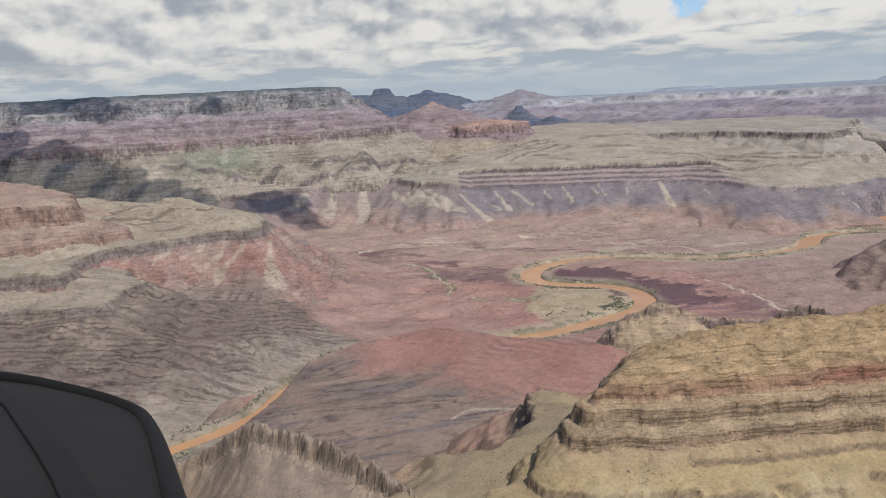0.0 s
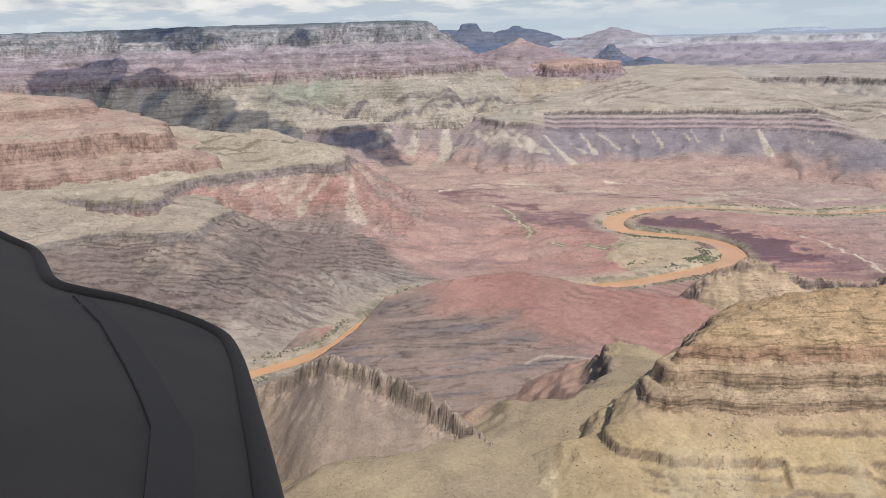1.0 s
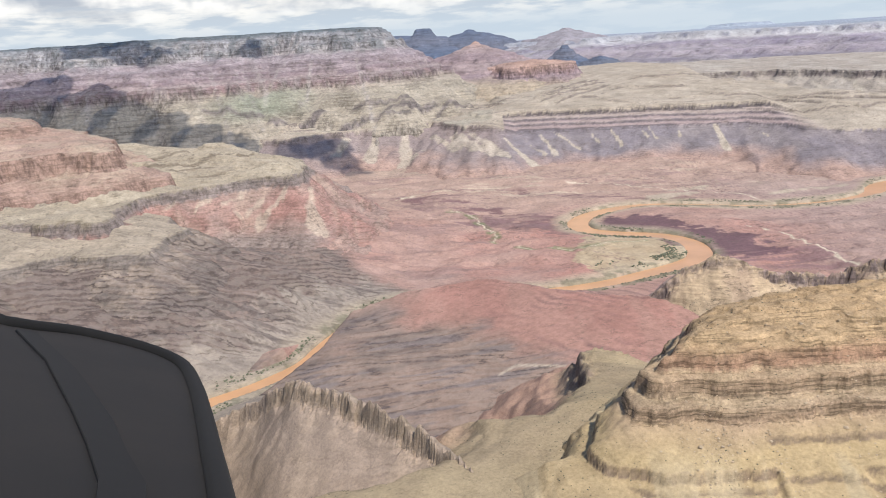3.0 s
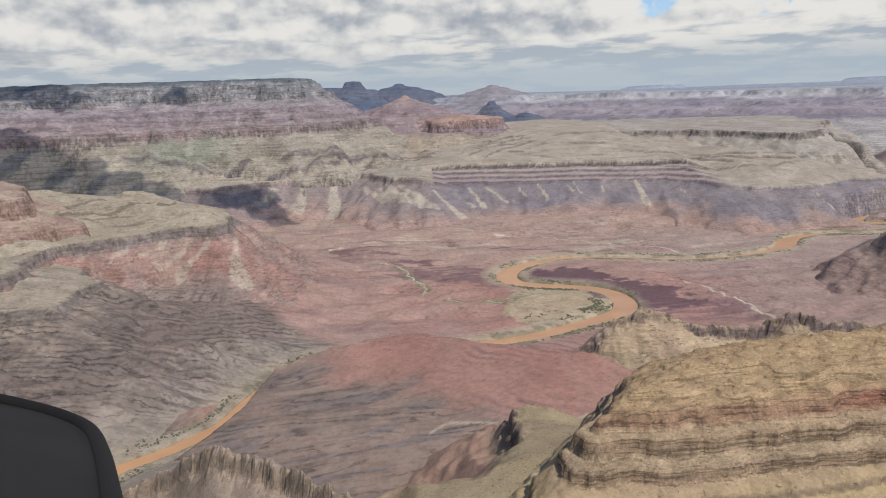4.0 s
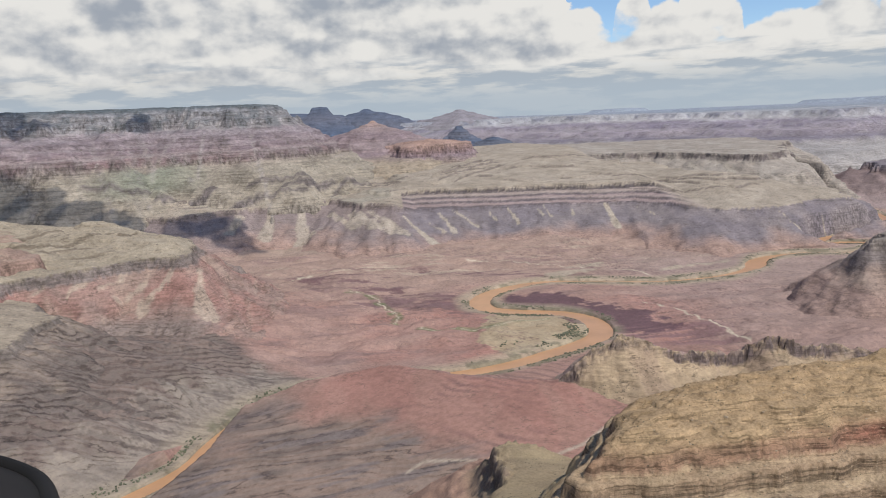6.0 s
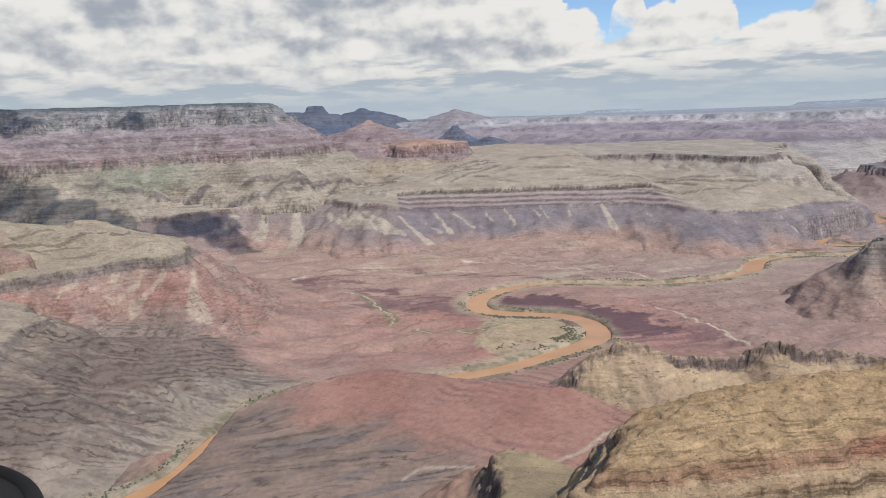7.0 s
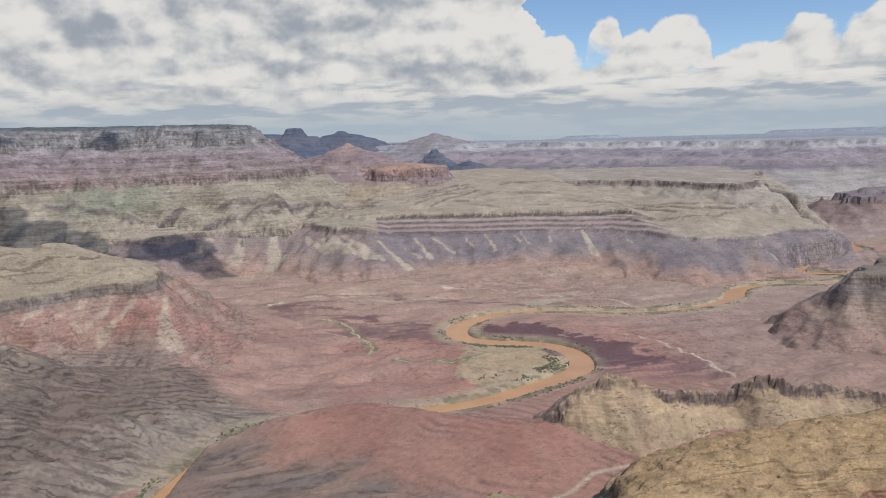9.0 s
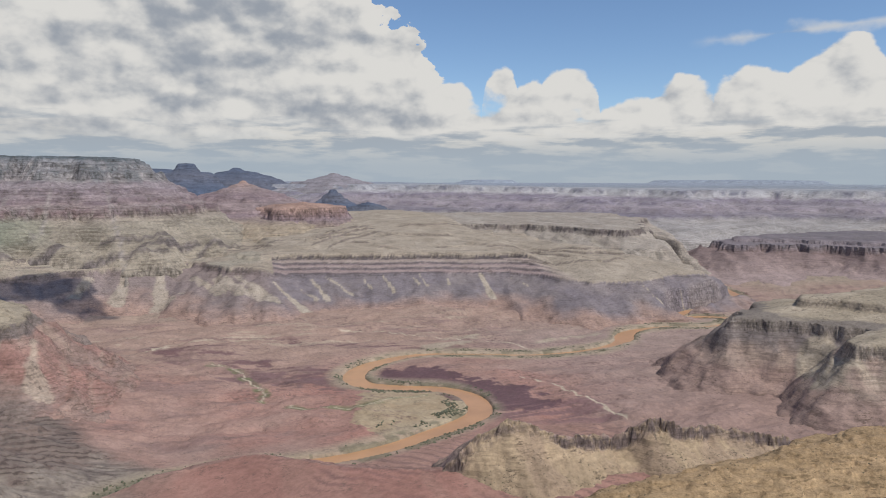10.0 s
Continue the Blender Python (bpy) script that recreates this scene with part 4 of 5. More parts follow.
# ---- the western benches ----
def bench_shape(X, Y):
    edge = [(-700, 330), (-420, 360), (-320, 372), (-250, 366), (-203, 360), (-206, 420), (-192, 440), (-155, 466), (-126, 462), (-126, 510), (-150, 560), (-210, 620), (-330, 700), (-700, 760)]
    d, s = signed(X, Y, edge)
    w = fbm(X / 45, Y / 45, 4, 4)
    d = d + 6 * w + 2.5 * fbm(X / 9, Y / 9, 4, 2) + np.clip(-d / 25, 0, 1) * 16 * (ridged(X / 15 + 0.3 * w, Y / 50, 3, 1) - 0.6)
    Z = prof(d, [-66, -46, -22, -2.6, 1.2, 40, 100, 220, 400], [0, 13, 30, 46.5, 53, 57, 66, 80, 95])
    Z = Z + np.clip(d / 15, 0, 1) * (steps(fbm(X / 46, Y / 20, 4, 3) * 4.5, 1.5, 0.16) + 1.5 * w)
    Z, riser = add_ledges(X, Y, Z, [([(-236, 470), (-214, 490), (-196, 520), (-176, 548)], 2.2), ([(-262, 470), (-240, 500), (-215, 530), (-190, 560)], 1.8), ([(-240, 452), (-222, 458), (-206, 468)], 1.4), ([(-218, 478), (-205, 486), (-190, 502)], 1.2), ([(-300, 452), (-270, 448), (-245, 440)], 1.6), ([(-200, 476), (-186, 484), (-172, 500)], 1.0)], 1.3, 14)
    n = fbm(X / 25, Y / 18, 4, 5)
    c = blend(paint(X, (0.355, 0.30, 0.225)), (0.40, 0.34, 0.255), 0.3 + n)
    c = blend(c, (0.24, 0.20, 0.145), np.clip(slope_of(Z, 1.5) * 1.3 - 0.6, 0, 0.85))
    streak = np.clip((ridged(X / 14 + 0.3 * w, Y / 40, 2, 4) - 0.72) * 6, 0, 1) * np.clip((d + 60) / 20, 0, 1)
    low = blend(blend(paint(X, (0.31, 0.215, 0.18)), (0.33, 0.19, 0.158), 0.35 + n), (0.39, 0.30, 0.235), streak * 0.45)
    fans = [(-119, 480, 1.6, -115, 458, 2.4), (-115, 458, 2.6, -109, 441, 7.5), (-130, 466, 1.6, -146, 442, 3.4), (-140, 468, 1.0, -158, 440, 2.0), (-153, 464, 0.9, -168, 440, 1.5), (-176, 452, 1.8, -176, 438, 1.2), (-188, 446, 1.5, -196, 424, 1.6), (-166, 456, 1.2, -182, 430, 1.2)]
    low = blend(low, (0.245, 0.195, 0.17), np.clip((-d - 26 + 6 * w) / 8, 0, 1) * np.clip((-X - 95) / 15, 0, 1) * 0.95)
    low = blend(low, (0.43, 0.345, 0.27), strokes(X, Y, fans, 0.9, 1.5 * fbm(X / 4, Y / 8, 4, 3)) * 0.85)
    c = np.where((d < -1)[..., None], low, c)
    c = blend(c, (0.185, 0.15, 0.115), riser * 0.9)
    c = blend(c, (0.205, 0.17, 0.155), ((d > -3.0) & (d < 1.0)).astype(float) * 0.9)
    return Z, d, banded(c, np.where(d < -26, 0.6, 0.08))


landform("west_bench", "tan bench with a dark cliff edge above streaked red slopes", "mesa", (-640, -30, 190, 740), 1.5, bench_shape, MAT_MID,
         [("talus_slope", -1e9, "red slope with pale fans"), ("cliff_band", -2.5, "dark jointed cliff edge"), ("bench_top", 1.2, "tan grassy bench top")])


def lower_bench_shape(X, Y):
    edge = [(-700, 60), (-420, 180), (-300, 250), (-250, 285), (-234, 318), (-208, 336), (-168, 334), (-172, 380), (-200, 440), (-420, 460), (-700, 420)]
    d, s = signed(X, Y, edge)
    w = fbm(X / 35, Y / 35, 4, 2)
    d = d + 7 * w + 2.5 * fbm(X / 8, Y / 8, 4, 1) + np.clip(-d / 30, 0, 1) * 5 * (ridged(X / 18, Y / 60, 3, 3) - 0.6)
    Z = prof(d, [-80, -50, -25, -2.4, 1.0, 30, 100], [-6, 14, 27, 37, 41, 47, 60])
    Z = np.where(d < -3, Z + steps(fbm(X / 22, Y / 9, 4, 4) * 2.4, 0.9, 0.2), Z)
    n = fbm(X / 16, Y / 12, 4, 5)
    c = blend(paint(X, (0.33, 0.275, 0.21)), TAN, 0.2 + n)
    low = blend(paint(X, (0.155, 0.121, 0.105)), (0.285, 0.225, 0.175), np.clip(n * 1.6, 0, 0.6))
    low = blend(low, (0.31, 0.245, 0.19), np.clip((d + 22) / 22, 0, 0.6))
    dash = np.clip(fbm(X / 17, Y / 2.8, 5, 1) * 4 - 0.7, 0, 1) * np.clip(0.6 + 1.2 * w, 0, 1)
    low = blend(low, (0.125, 0.10, 0.09), dash * 0.8)
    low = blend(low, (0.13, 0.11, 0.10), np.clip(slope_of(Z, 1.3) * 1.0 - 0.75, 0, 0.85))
    c = np.where((d < -1)[..., None], low, c)
    c = blend(c, (0.19, 0.16, 0.14), ((d > -2.5) & (d < 1.2)).astype(float) * 0.9)
    return Z, d, banded(c, np.where(d < -3, 1.0, 0.3))


landform("lower_bench", "lower tan bench above grey broken slopes", "mesa", (-560, -80, 100, 430), 1.3, lower_bench_shape, MAT_MID,
         [("talus_slope", -1e9, "grey broken slope"), ("cliff_band", -2.5, "dark cliff edge"), ("bench_top", 1.2, "tan bench top")])


def red_tiers_shape(X, Y):
    edge = [(-900, 250), (-560, 310), (-390, 355), (-305, 400), (-238, 438), (-252, 490), (-292, 548), (-380, 630), (-560, 740), (-900, 800)]
    d, s = signed(X, Y, edge)
    w = fbm(X / 50, Y / 50, 4, 1)
    d = d + 14 * w + 4 * fbm(X / 10, Y / 10, 4, 3)
    Z = prof(d, [-22, -2, 2, 50, 54, 110, 115, 180, 185, 300], [60, 69, 80, 89, 95, 105, 111, 122, 128, 140], 1.6)
    Z = 0.35 * Z + 0.65 * steps(Z, 3.0, 0.25, 2.0 * w)
    n = fbm(X / 30, Y / 14, 4, 5)
    c = blend(paint(X, (0.36, 0.255, 0.205)), (0.395, 0.31, 0.235), 0.5 + n)
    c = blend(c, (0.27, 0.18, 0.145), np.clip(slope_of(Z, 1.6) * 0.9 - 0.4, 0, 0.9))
    return Z, d, c


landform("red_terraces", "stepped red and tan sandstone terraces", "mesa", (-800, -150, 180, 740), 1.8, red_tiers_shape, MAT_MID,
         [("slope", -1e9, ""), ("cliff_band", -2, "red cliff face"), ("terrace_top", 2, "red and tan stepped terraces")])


# ---- the red hill and ridges of the valley ----
def crest_shape(line, front, back, cliff, front_c, back_c, cliff_c, step, seed, wob=3.0, wave=12.0, rib=6.0, broken=0.0, fall=1.2, cut=0.0, even=25, craggy=0.0, ledgy=0.15):
    """A ridge whose crest runs across the valley (x, y, z points in order of x), its cliff and talus facing south."""
    xs, ys, zs = np.array(line, float).T
    fine = np.linspace(xs[0], xs[-1], 400)
    soft = np.convolve(np.pad(np.interp(fine, xs, ys), even // 2, "reflect", reflect_type="odd"), np.ones(even) / even, "valid")
    lean = np.convolve(np.pad(np.gradient(soft, fine), 70, "edge"), np.ones(141) / 141, "valid")

    def shape(X, Y):
        w = fbm(X / wave, Y / wave, 4, seed)
        q = X + wob * 0.6 * w
        d = Y - np.interp(q, fine, soft)
        d = (d + wob * np.clip(1 - abs(d) / 14, 0.25, 1) * fbm(X / wave + 7, Y / wave, 4, seed + 1)) / np.sqrt(1 + np.interp(q, fine, lean) ** 2)
        beyond = np.clip(xs[0] - X, 0, None) + np.clip(X - xs[-1], 0, None)
        crest = np.interp(q, xs, zs) + 0.8 * min(1.0, cliff / 3 + 0.1) * np.clip(1 - abs(d) / 8, 0.08, 1) * fbm(X / 5, Y / 5, 4, seed + 1) - beyond * fall
        there = 1 - broken * np.clip(fbm(X / 17, X * 0 + seed, 3, seed + 3) * 4 + 0.4, 0, 1)
        e = np.clip(-d + np.clip(-d / 10, 0, 1) * rib * (ridged(X / 8 + 0.3 * w, Y / 45, 3, seed) - 0.6), 0, None)
        f = crest - (1 - (1 - there) * np.exp(-e / 5)) * np.interp(e, [0, 0.8, 2.0, 100], [0, 0.4, cliff, cliff]) - e * front
        Z = np.where(d < 0, f, crest - d * back) + 0.7 * min(1.0, cliff / 3.4) * np.clip(1 - abs(d + 0.6) / 3, 0, 1) * fbm(X / 2.4, Y / 2.4, 3, seed + 2) + (0.10 + 0.3 * np.clip(1 - abs(d) / 5, 0, 1)) * fbm(X / 3, Y / 3, 3, seed) + np.clip(d / 12, 0, 1) * steps(1.5 * fbm(X / 20, Y / 14, 4, seed), 0.8, 0.2)
        if craggy:
            rock = 0.6 * blocks(X, Y, 3.4, seed) + 0.4 * blocks(X, Y, 1.5, seed + 1) - 0.35
            Z = Z + craggy * rock * np.clip(1 - abs(d + 0.5) / 4.2, 0, 1) * np.clip(there + 0.35, 0, 1) * np.clip((crest - cut) / 6, 0, 1)
        n = fbm(X / 14, Y / 14, 4, seed + 2)
        lobe = np.clip((ridged(X / 16 + 0.3 * w, Y / 90, 3, seed + 2) - 0.45 - e / 110) * 5, 0, 1)
        c = np.where((d < 0)[..., None], blend(paint(X, front_c[1]), front_c[0], lobe), blend(paint(X, back_c[0]), back_c[1], 0.4 + n))
        c = blend(c, cliff_c, np.clip(slope_of(Z, step) * 0.7 - front * 0.95, 0, 1) * np.clip((cliff + 0.5 - abs(d + 1.0)) / 2, 0, 1) * np.clip((crest - cut) / 4, 0, 1))
        gully = np.clip((0.42 - ridged(X / 8 + 0.3 * w, Y / 45, 3, seed)) * 4, 0, 1) * min(1.0, rib / 5)
        c = blend(c, (0.235, 0.17, 0.14), np.where(d < -3, gully, 0) * 0.7)
        return Z, np.where(d < 0, -e, d), banded(c, ledgy)
    return shape


def striped(shape):
    """Shale hill: purple beds on its eastern flank, grey-tan dust towards its western foot."""
    def with_beds(X, Y):
        Z, d, c = shape(X, Y)
        c = c[..., :3]
        w, n = fbm(X / 30, Y / 30, 4, 3), fbm(X / 26, Y / 3, 5, 2)
        lines = np.clip(np.sin((Y + 0.8 * X + 8 * w) * 0.95) * 2 - 0.5 + 1.0 * n, 0, 1) * np.clip((X + 14 + 12 * w) / 22, 0, 1) * np.clip(0.75 + w, 0.2, 1)
        c = blend(c, (0.185, 0.108, 0.10), lines * 0.85)
        c = blend(c, (0.29, 0.21, 0.17), np.where(d < 0, np.clip((-X - 34 + 16 * w) / 22, 0, 1), 0) * 0.95)
        dust = np.clip((-d - 32 + 20 * w - 0.45 * X) / 22, 0, 1)
        c = blend(c, blend(paint(X, (0.25, 0.184, 0.147)), (0.13, 0.102, 0.09), np.clip(0.25 + 0.9 * n + 1.1 * w - 0.012 * (X + 20), 0, 1)), np.where(d < 0, dust, 0) * 0.95)
        ledge = np.clip(fbm(X / 24, Y / 2.4, 5, 5) * 5 - 1.2, 0, 1) * dust
        c = blend(c, (0.17, 0.14, 0.135), np.where(d < 0, ledge, 0) * 0.8)
        c = blend(c, (0.44, 0.365, 0.285), strokes(X, Y, [(0, 243, 1.0, 6, 247, 1.1), (6, 247, 1.1, 24, 240, 1.0), (40, 238, 1.0, 50, 237, 1.0), (50, 237, 1.0, 60, 241, 1.1), (60, 241, 1.1, 70, 249, 1.2), (70, 249, 1.2, 86, 252, 1.1)], 0.7) * 0.9)
        return Z, d, banded(c, np.where(d < 0, dust * 0.85, 0.1))
    return with_beds


landform("red_hill", "low bare red shale hill", "hill", (-130, 180, 130, 420), 1.0,
         striped(crest_shape([(-90, 294, 7), (-66, 309, 15), (-42, 322, 20), (-4, 322, 24), (21, 303, 25.5), (47, 290, 26), (75, 282, 26), (100, 278, 25), (130, 274, 22), (170, 268, 19)], 0.13, 0.45, 0.2, ((0.335, 0.182, 0.147), (0.345, 0.20, 0.16)), ((0.34, 0.215, 0.175), (0.33, 0.205, 0.17)), PURPLE, 1.0, 1, 3, 40, 0.3, 0.0, 0.22)),
         MAT_GROUND, [("red_slope", -1e9, "smooth brick-red slope"), ("back_slope", 0, "")], clear=11)
landform("dark_hogback", "dark jagged cliff ridge above ribbed tan slopes", "ridge", (20, 340, 130, 400), 0.8,
         crest_shape([(10, 262, 2), (50, 278, 13), (64, 284, 27), (75, 286, 36), (88, 286, 41), (101, 285, 38.5), (115, 282, 34), (127, 286, 31), (138, 287, 30.5), (148, 285, 36.5), (163, 284, 33), (181, 285, 30.5), (201, 283, 25.5), (240, 276, 21), (330, 262, 20)], 0.50, 0.60, 3.2, ((0.42, 0.32, 0.212), (0.365, 0.272, 0.19)), ((0.345, 0.25, 0.215), (0.37, 0.295, 0.225)), (0.165, 0.13, 0.12), 0.8, 2, 2.5, 8, 7.0, 0.75, 1.2, 14.0, 15, 3.2, 0.0),
         MAT_MID, [("talus_slope", -1e9, "ribbed tan slope"), ("cliff_band", -4, "dark broken cliff"), ("back_slope", 0, "")])
landform("dark_ridge", "dark craggy ridge above a brown gully", "ridge", (-150, 40, 80, 290), 0.6,
         crest_shape([(-112, 206, 9), (-98, 202, 17), (-82, 198, 28), (-66, 190, 38), (-60, 185, 43), (-54, 180, 46), (-38, 166, 47.5), (-30, 161, 47.5), (-19, 154, 47), (-10, 139, 47), (0, 124, 44)], 0.60, 1.1, 3.6, ((0.375, 0.29, 0.22), (0.335, 0.258, 0.20)), ((0.30, 0.24, 0.19), (0.34, 0.275, 0.205)), (0.29, 0.225, 0.165), 0.6, 3, 1.6, 9, 0.15, 0.35, 0.75, 38.0, 91, 3.4, 0.12),
         MAT_NEAR, [("talus_slope", -1e9, "brown slope"), ("cliff_band", -4, "craggy dark cliff"), ("back_slope", 0, "")])


# ---- the near bench and layered butte ----
def near_bench_shape(X, Y):
    edge = [(-90, -60), (-64, 60), (-51, 117), (-42, 129), (-25, 132), (-12, 136), (-8, 150), (-6, 159), (11, 160), (20, 172), (24, 190), (25, 214), (32, 218), (46, 206), (60, 196), (90, 196), (140, 205), (240, 200), (240, -60)]
    d, s = signed(X, Y, edge)
    w = fbm(X / 25, Y / 25, 4, 3)
    knob = np.clip(1 - np.hypot(X - 27, (Y - 206) * 0.6) / 16, 0, 1)
    d = d + 2.5 * w * (1 - knob) + 1.2 * fbm(X / 5, Y / 5, 3, 1)
    drop = np.clip((Y - 163) / 40, 0, 1)
    Z = prof(d, [-60, -3, 0, 6, 60], [2, 44.5, 46.3, 47, 48], 0.7) + 1.0 * w
    cliff = np.clip(knob * 3, 0, 1)
    Z = Z - np.where(d < 0, np.clip(-d / 1.5, 0, 1) * 3.5 * cliff, 0) - 11 * drop
    Z = Z - np.clip((95 - Y) / 60, 0, 1) * 14 + knob * 1.5
    Z = Z + cliff * np.clip(1 - abs(d + 1.5) / 6, 0, 1) * 5.5 * (0.6 * blocks(X, Y, 2.6, 2) + 0.4 * blocks(X, Y, 1.3, 3) - 0.4)
    n = fbm(X / 12, Y / 12, 4, 4)
    c = blend(paint(X, (0.35, 0.275, 0.172)), (0.315, 0.245, 0.158), 0.5 + n)
    c = blend(c, (0.37, 0.24, 0.18), np.clip((-d - 3) / 8, 0, 1) * np.clip((Y - 150) / 10, 0, 1))
    c = blend(c, (0.29, 0.23, 0.185), np.clip((-d - 1) / 8, 0, 1) * np.clip((140 - Y) / 10, 0, 1))
    c = blend(c, (0.20, 0.155, 0.125), cliff * np.clip(slope_of(Z, 0.7) * 1.3 - 0.7, 0, 1))
    return Z, d, c


landform("near_bench", "smooth tan bench with sparse scrub", "hill", (-150, 190, 10, 270), 0.7, near_bench_shape, MAT_NEAR,
         [("slope", -1e9, ""), ("bench_top", -2, "")])


def butte_shape(X, Y):
    foot = [(23, 140), (24.5, 133), (30, 130.5), (44, 131), (70, 134), (110, 138), (230, 150), (230, 200), (100, 184), (60, 174), (42, 166), (30, 152)]
    d, s = signed(X, Y, foot)
    w = fbm(X / 22, Y / 22, 4, 2)
    m = fbm(X / 7, Y / 7, 5, 1, 0.62)
    lat = 0.9 * fbm(X / 11, Y * 0, 4, 4)
    d = d + 1.8 * w + 1.2 * m + lat
    away = np.clip((Y - 131) / 10, 0, 1) * np.clip((30 - X) / 6, 0, 1) + np.clip((Y - 150) / 10, 0, 1)
    d = np.where(d < -2, -2 + (d + 2) * (1 + 1.8 * np.clip(away, 0, 1)), d)
    Z = prof(d, [-90, -32, -21, -3, 0, 0.5, 2.2, 3.4, 3.9, 5.6, 6.2, 8.0, 10, 18, 30, 60], [-6, 44.5, 50, 57.4, 58.8, 61.3, 61.8, 62.3, 65.4, 65.8, 66.2, 69.4, 70, 73.6, 76.5, 80], 0.45)
    ledge = [(-3.2, 1.0, 3), (-9.5, 1.5, 5), (-11.8, 0.8, 2), (-16, 0.6, 1)]
    # strip below each ledge that takes the painted shadow
    rock = np.zeros(X.shape)
    for at, drop, k in ledge:
        on = np.clip(fbm(X / 13 + 3 * k, Y * 0 + k, 4, k) * 5 + 0.9, 0, 1)
        Z = Z - drop * on * (np.clip((at - d) / 0.3, 0, 1) - np.clip((at - d - 2) / 5, 0, 1))
        rock = np.maximum(rock, on * np.clip(1.3 - abs(d - at + 0.25) / 0.4, 0, 1))
    lam = steps(Z, 0.62, 0.3, 0.5 * w)
    Z = np.where(d > -0.6, np.where(d < 8.5, 0.2 * Z + 0.8 * lam, Z), Z)
    crown = np.clip((d - 8) / 2, 0, 1)
    Z = Z + crown * (steps(1.6 * fbm(X / 12, Y / 5, 4, 3) + 0.35 * d, 0.9, 0.2) - 0.35 * d) * 0.8 + 0.16 * fbm(X / 1.6, Y / 1.6, 3, 3) * np.clip(d + 2, 0.35, 1)
    n = fbm(X / 14, Y / 10, 4, 5)
    C = strata(Z + 0.5 * n, [30, 50, 56, 58.6, 59.2, 61.2, 61.7, 62.2, 63.5, 65.2, 66, 66.6, 68.6, 69.6, 71, 76],
               [(0.405, 0.315, 0.20), (0.43, 0.345, 0.215), (0.46, 0.365, 0.215), (0.42, 0.325, 0.22), (0.38, 0.29, 0.205), (0.40, 0.31, 0.22), (0.47, 0.375, 0.26), (0.45, 0.36, 0.25), (0.38, 0.29, 0.205), (0.42, 0.32, 0.22),
                (0.45, 0.355, 0.24), (0.36, 0.235, 0.165), (0.38, 0.26, 0.175), (0.43, 0.32, 0.20), (0.46, 0.345, 0.215), (0.44, 0.325, 0.20)])
    C = blend(C, (0.34, 0.17, 0.125), np.clip((X - 60) / 15, 0, 1) * np.clip(1 - abs(Z - 67.6) / 2.2, 0, 1) * np.clip(0.6 + n, 0, 1))
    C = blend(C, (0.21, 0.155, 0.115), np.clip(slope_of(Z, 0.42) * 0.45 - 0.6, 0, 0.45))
    C = C * np.array((0.90, 0.85, 0.79))
    # under-ledge shadow put into the colour as a dark line
    C = blend(C, (0.17, 0.125, 0.095), rock * 0.8)
    scree = np.clip((ridged(X / 9, Y / 60, 3, 2) - 0.62) * 5, 0, 0.6) * np.clip((-4 - d) / 6, 0, 1)
    C = blend(C, (0.45, 0.365, 0.235), scree)
    return Z, d, C


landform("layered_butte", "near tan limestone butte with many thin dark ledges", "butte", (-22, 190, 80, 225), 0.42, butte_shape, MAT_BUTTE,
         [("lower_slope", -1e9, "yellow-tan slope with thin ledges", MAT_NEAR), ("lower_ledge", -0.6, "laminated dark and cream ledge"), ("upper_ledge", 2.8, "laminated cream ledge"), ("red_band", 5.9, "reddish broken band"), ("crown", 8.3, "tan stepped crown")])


# ---- the eastern hills ----
def east_mesa_shape(X, Y):
    edge = [(294, 418), (308, 436), (342, 462), (410, 474), (520, 480), (700, 420), (700, 180), (520, 220), (410, 274), (352, 302), (322, 326), (306, 337), (322, 354), (342, 368), (326, 390)]
    d, s = signed(X, Y, edge)
    w = fbm(X / 40, Y / 40, 4, 1)
    d = d + 6 * w + 2.5 * fbm(X / 9, Y / 9, 4, 4) + np.clip(-d / 30, 0, 1) * 3 * (ridged(X / 14, Y / 40, 3, 2) - 0.6)
    Z = prof(d, [-80, -44, -18, -2.6, 1.2, 30, 33, 80, 84, 160], [-8, 4, 24, 38, 45, 50, 55, 64, 70, 80])
    n = fbm(X / 22, Y / 22, 4, 5)
    # darker tone over the spur's tip and slopes
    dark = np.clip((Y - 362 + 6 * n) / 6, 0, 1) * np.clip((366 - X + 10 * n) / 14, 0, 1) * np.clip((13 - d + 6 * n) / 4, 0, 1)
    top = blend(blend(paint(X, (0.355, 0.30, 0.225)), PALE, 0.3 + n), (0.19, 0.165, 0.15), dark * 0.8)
    low = blend(paint(X, (0.35, 0.265, 0.22)), PALE, np.clip((ridged(X / 15, Y / 40, 2, 4) - 0.6) * 4, 0, 0.9) * np.clip((352 - Y) / 10, 0.1, 1))
    low = blend(low, (0.335, 0.235, 0.20), np.clip((-d - 16 + 6 * n) / 10, 0, 0.9))
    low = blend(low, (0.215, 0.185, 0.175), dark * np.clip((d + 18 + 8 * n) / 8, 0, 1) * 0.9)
    fan, _, _ = polyline(X, Y, [(324, 382), (308, 364), (294, 346)])
    low = blend(low, (0.42, 0.355, 0.275), np.clip((11 + 5 * n - fan) / 3, 0, 0.9))
    c = np.where((d < -1)[..., None], low, top)
    c = blend(c, (0.235, 0.20, 0.175), ((d > -2.5) & (d < 1.2)).astype(float) * 0.9)
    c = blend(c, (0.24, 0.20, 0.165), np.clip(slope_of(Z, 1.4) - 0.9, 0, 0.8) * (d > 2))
    return Z, d, c


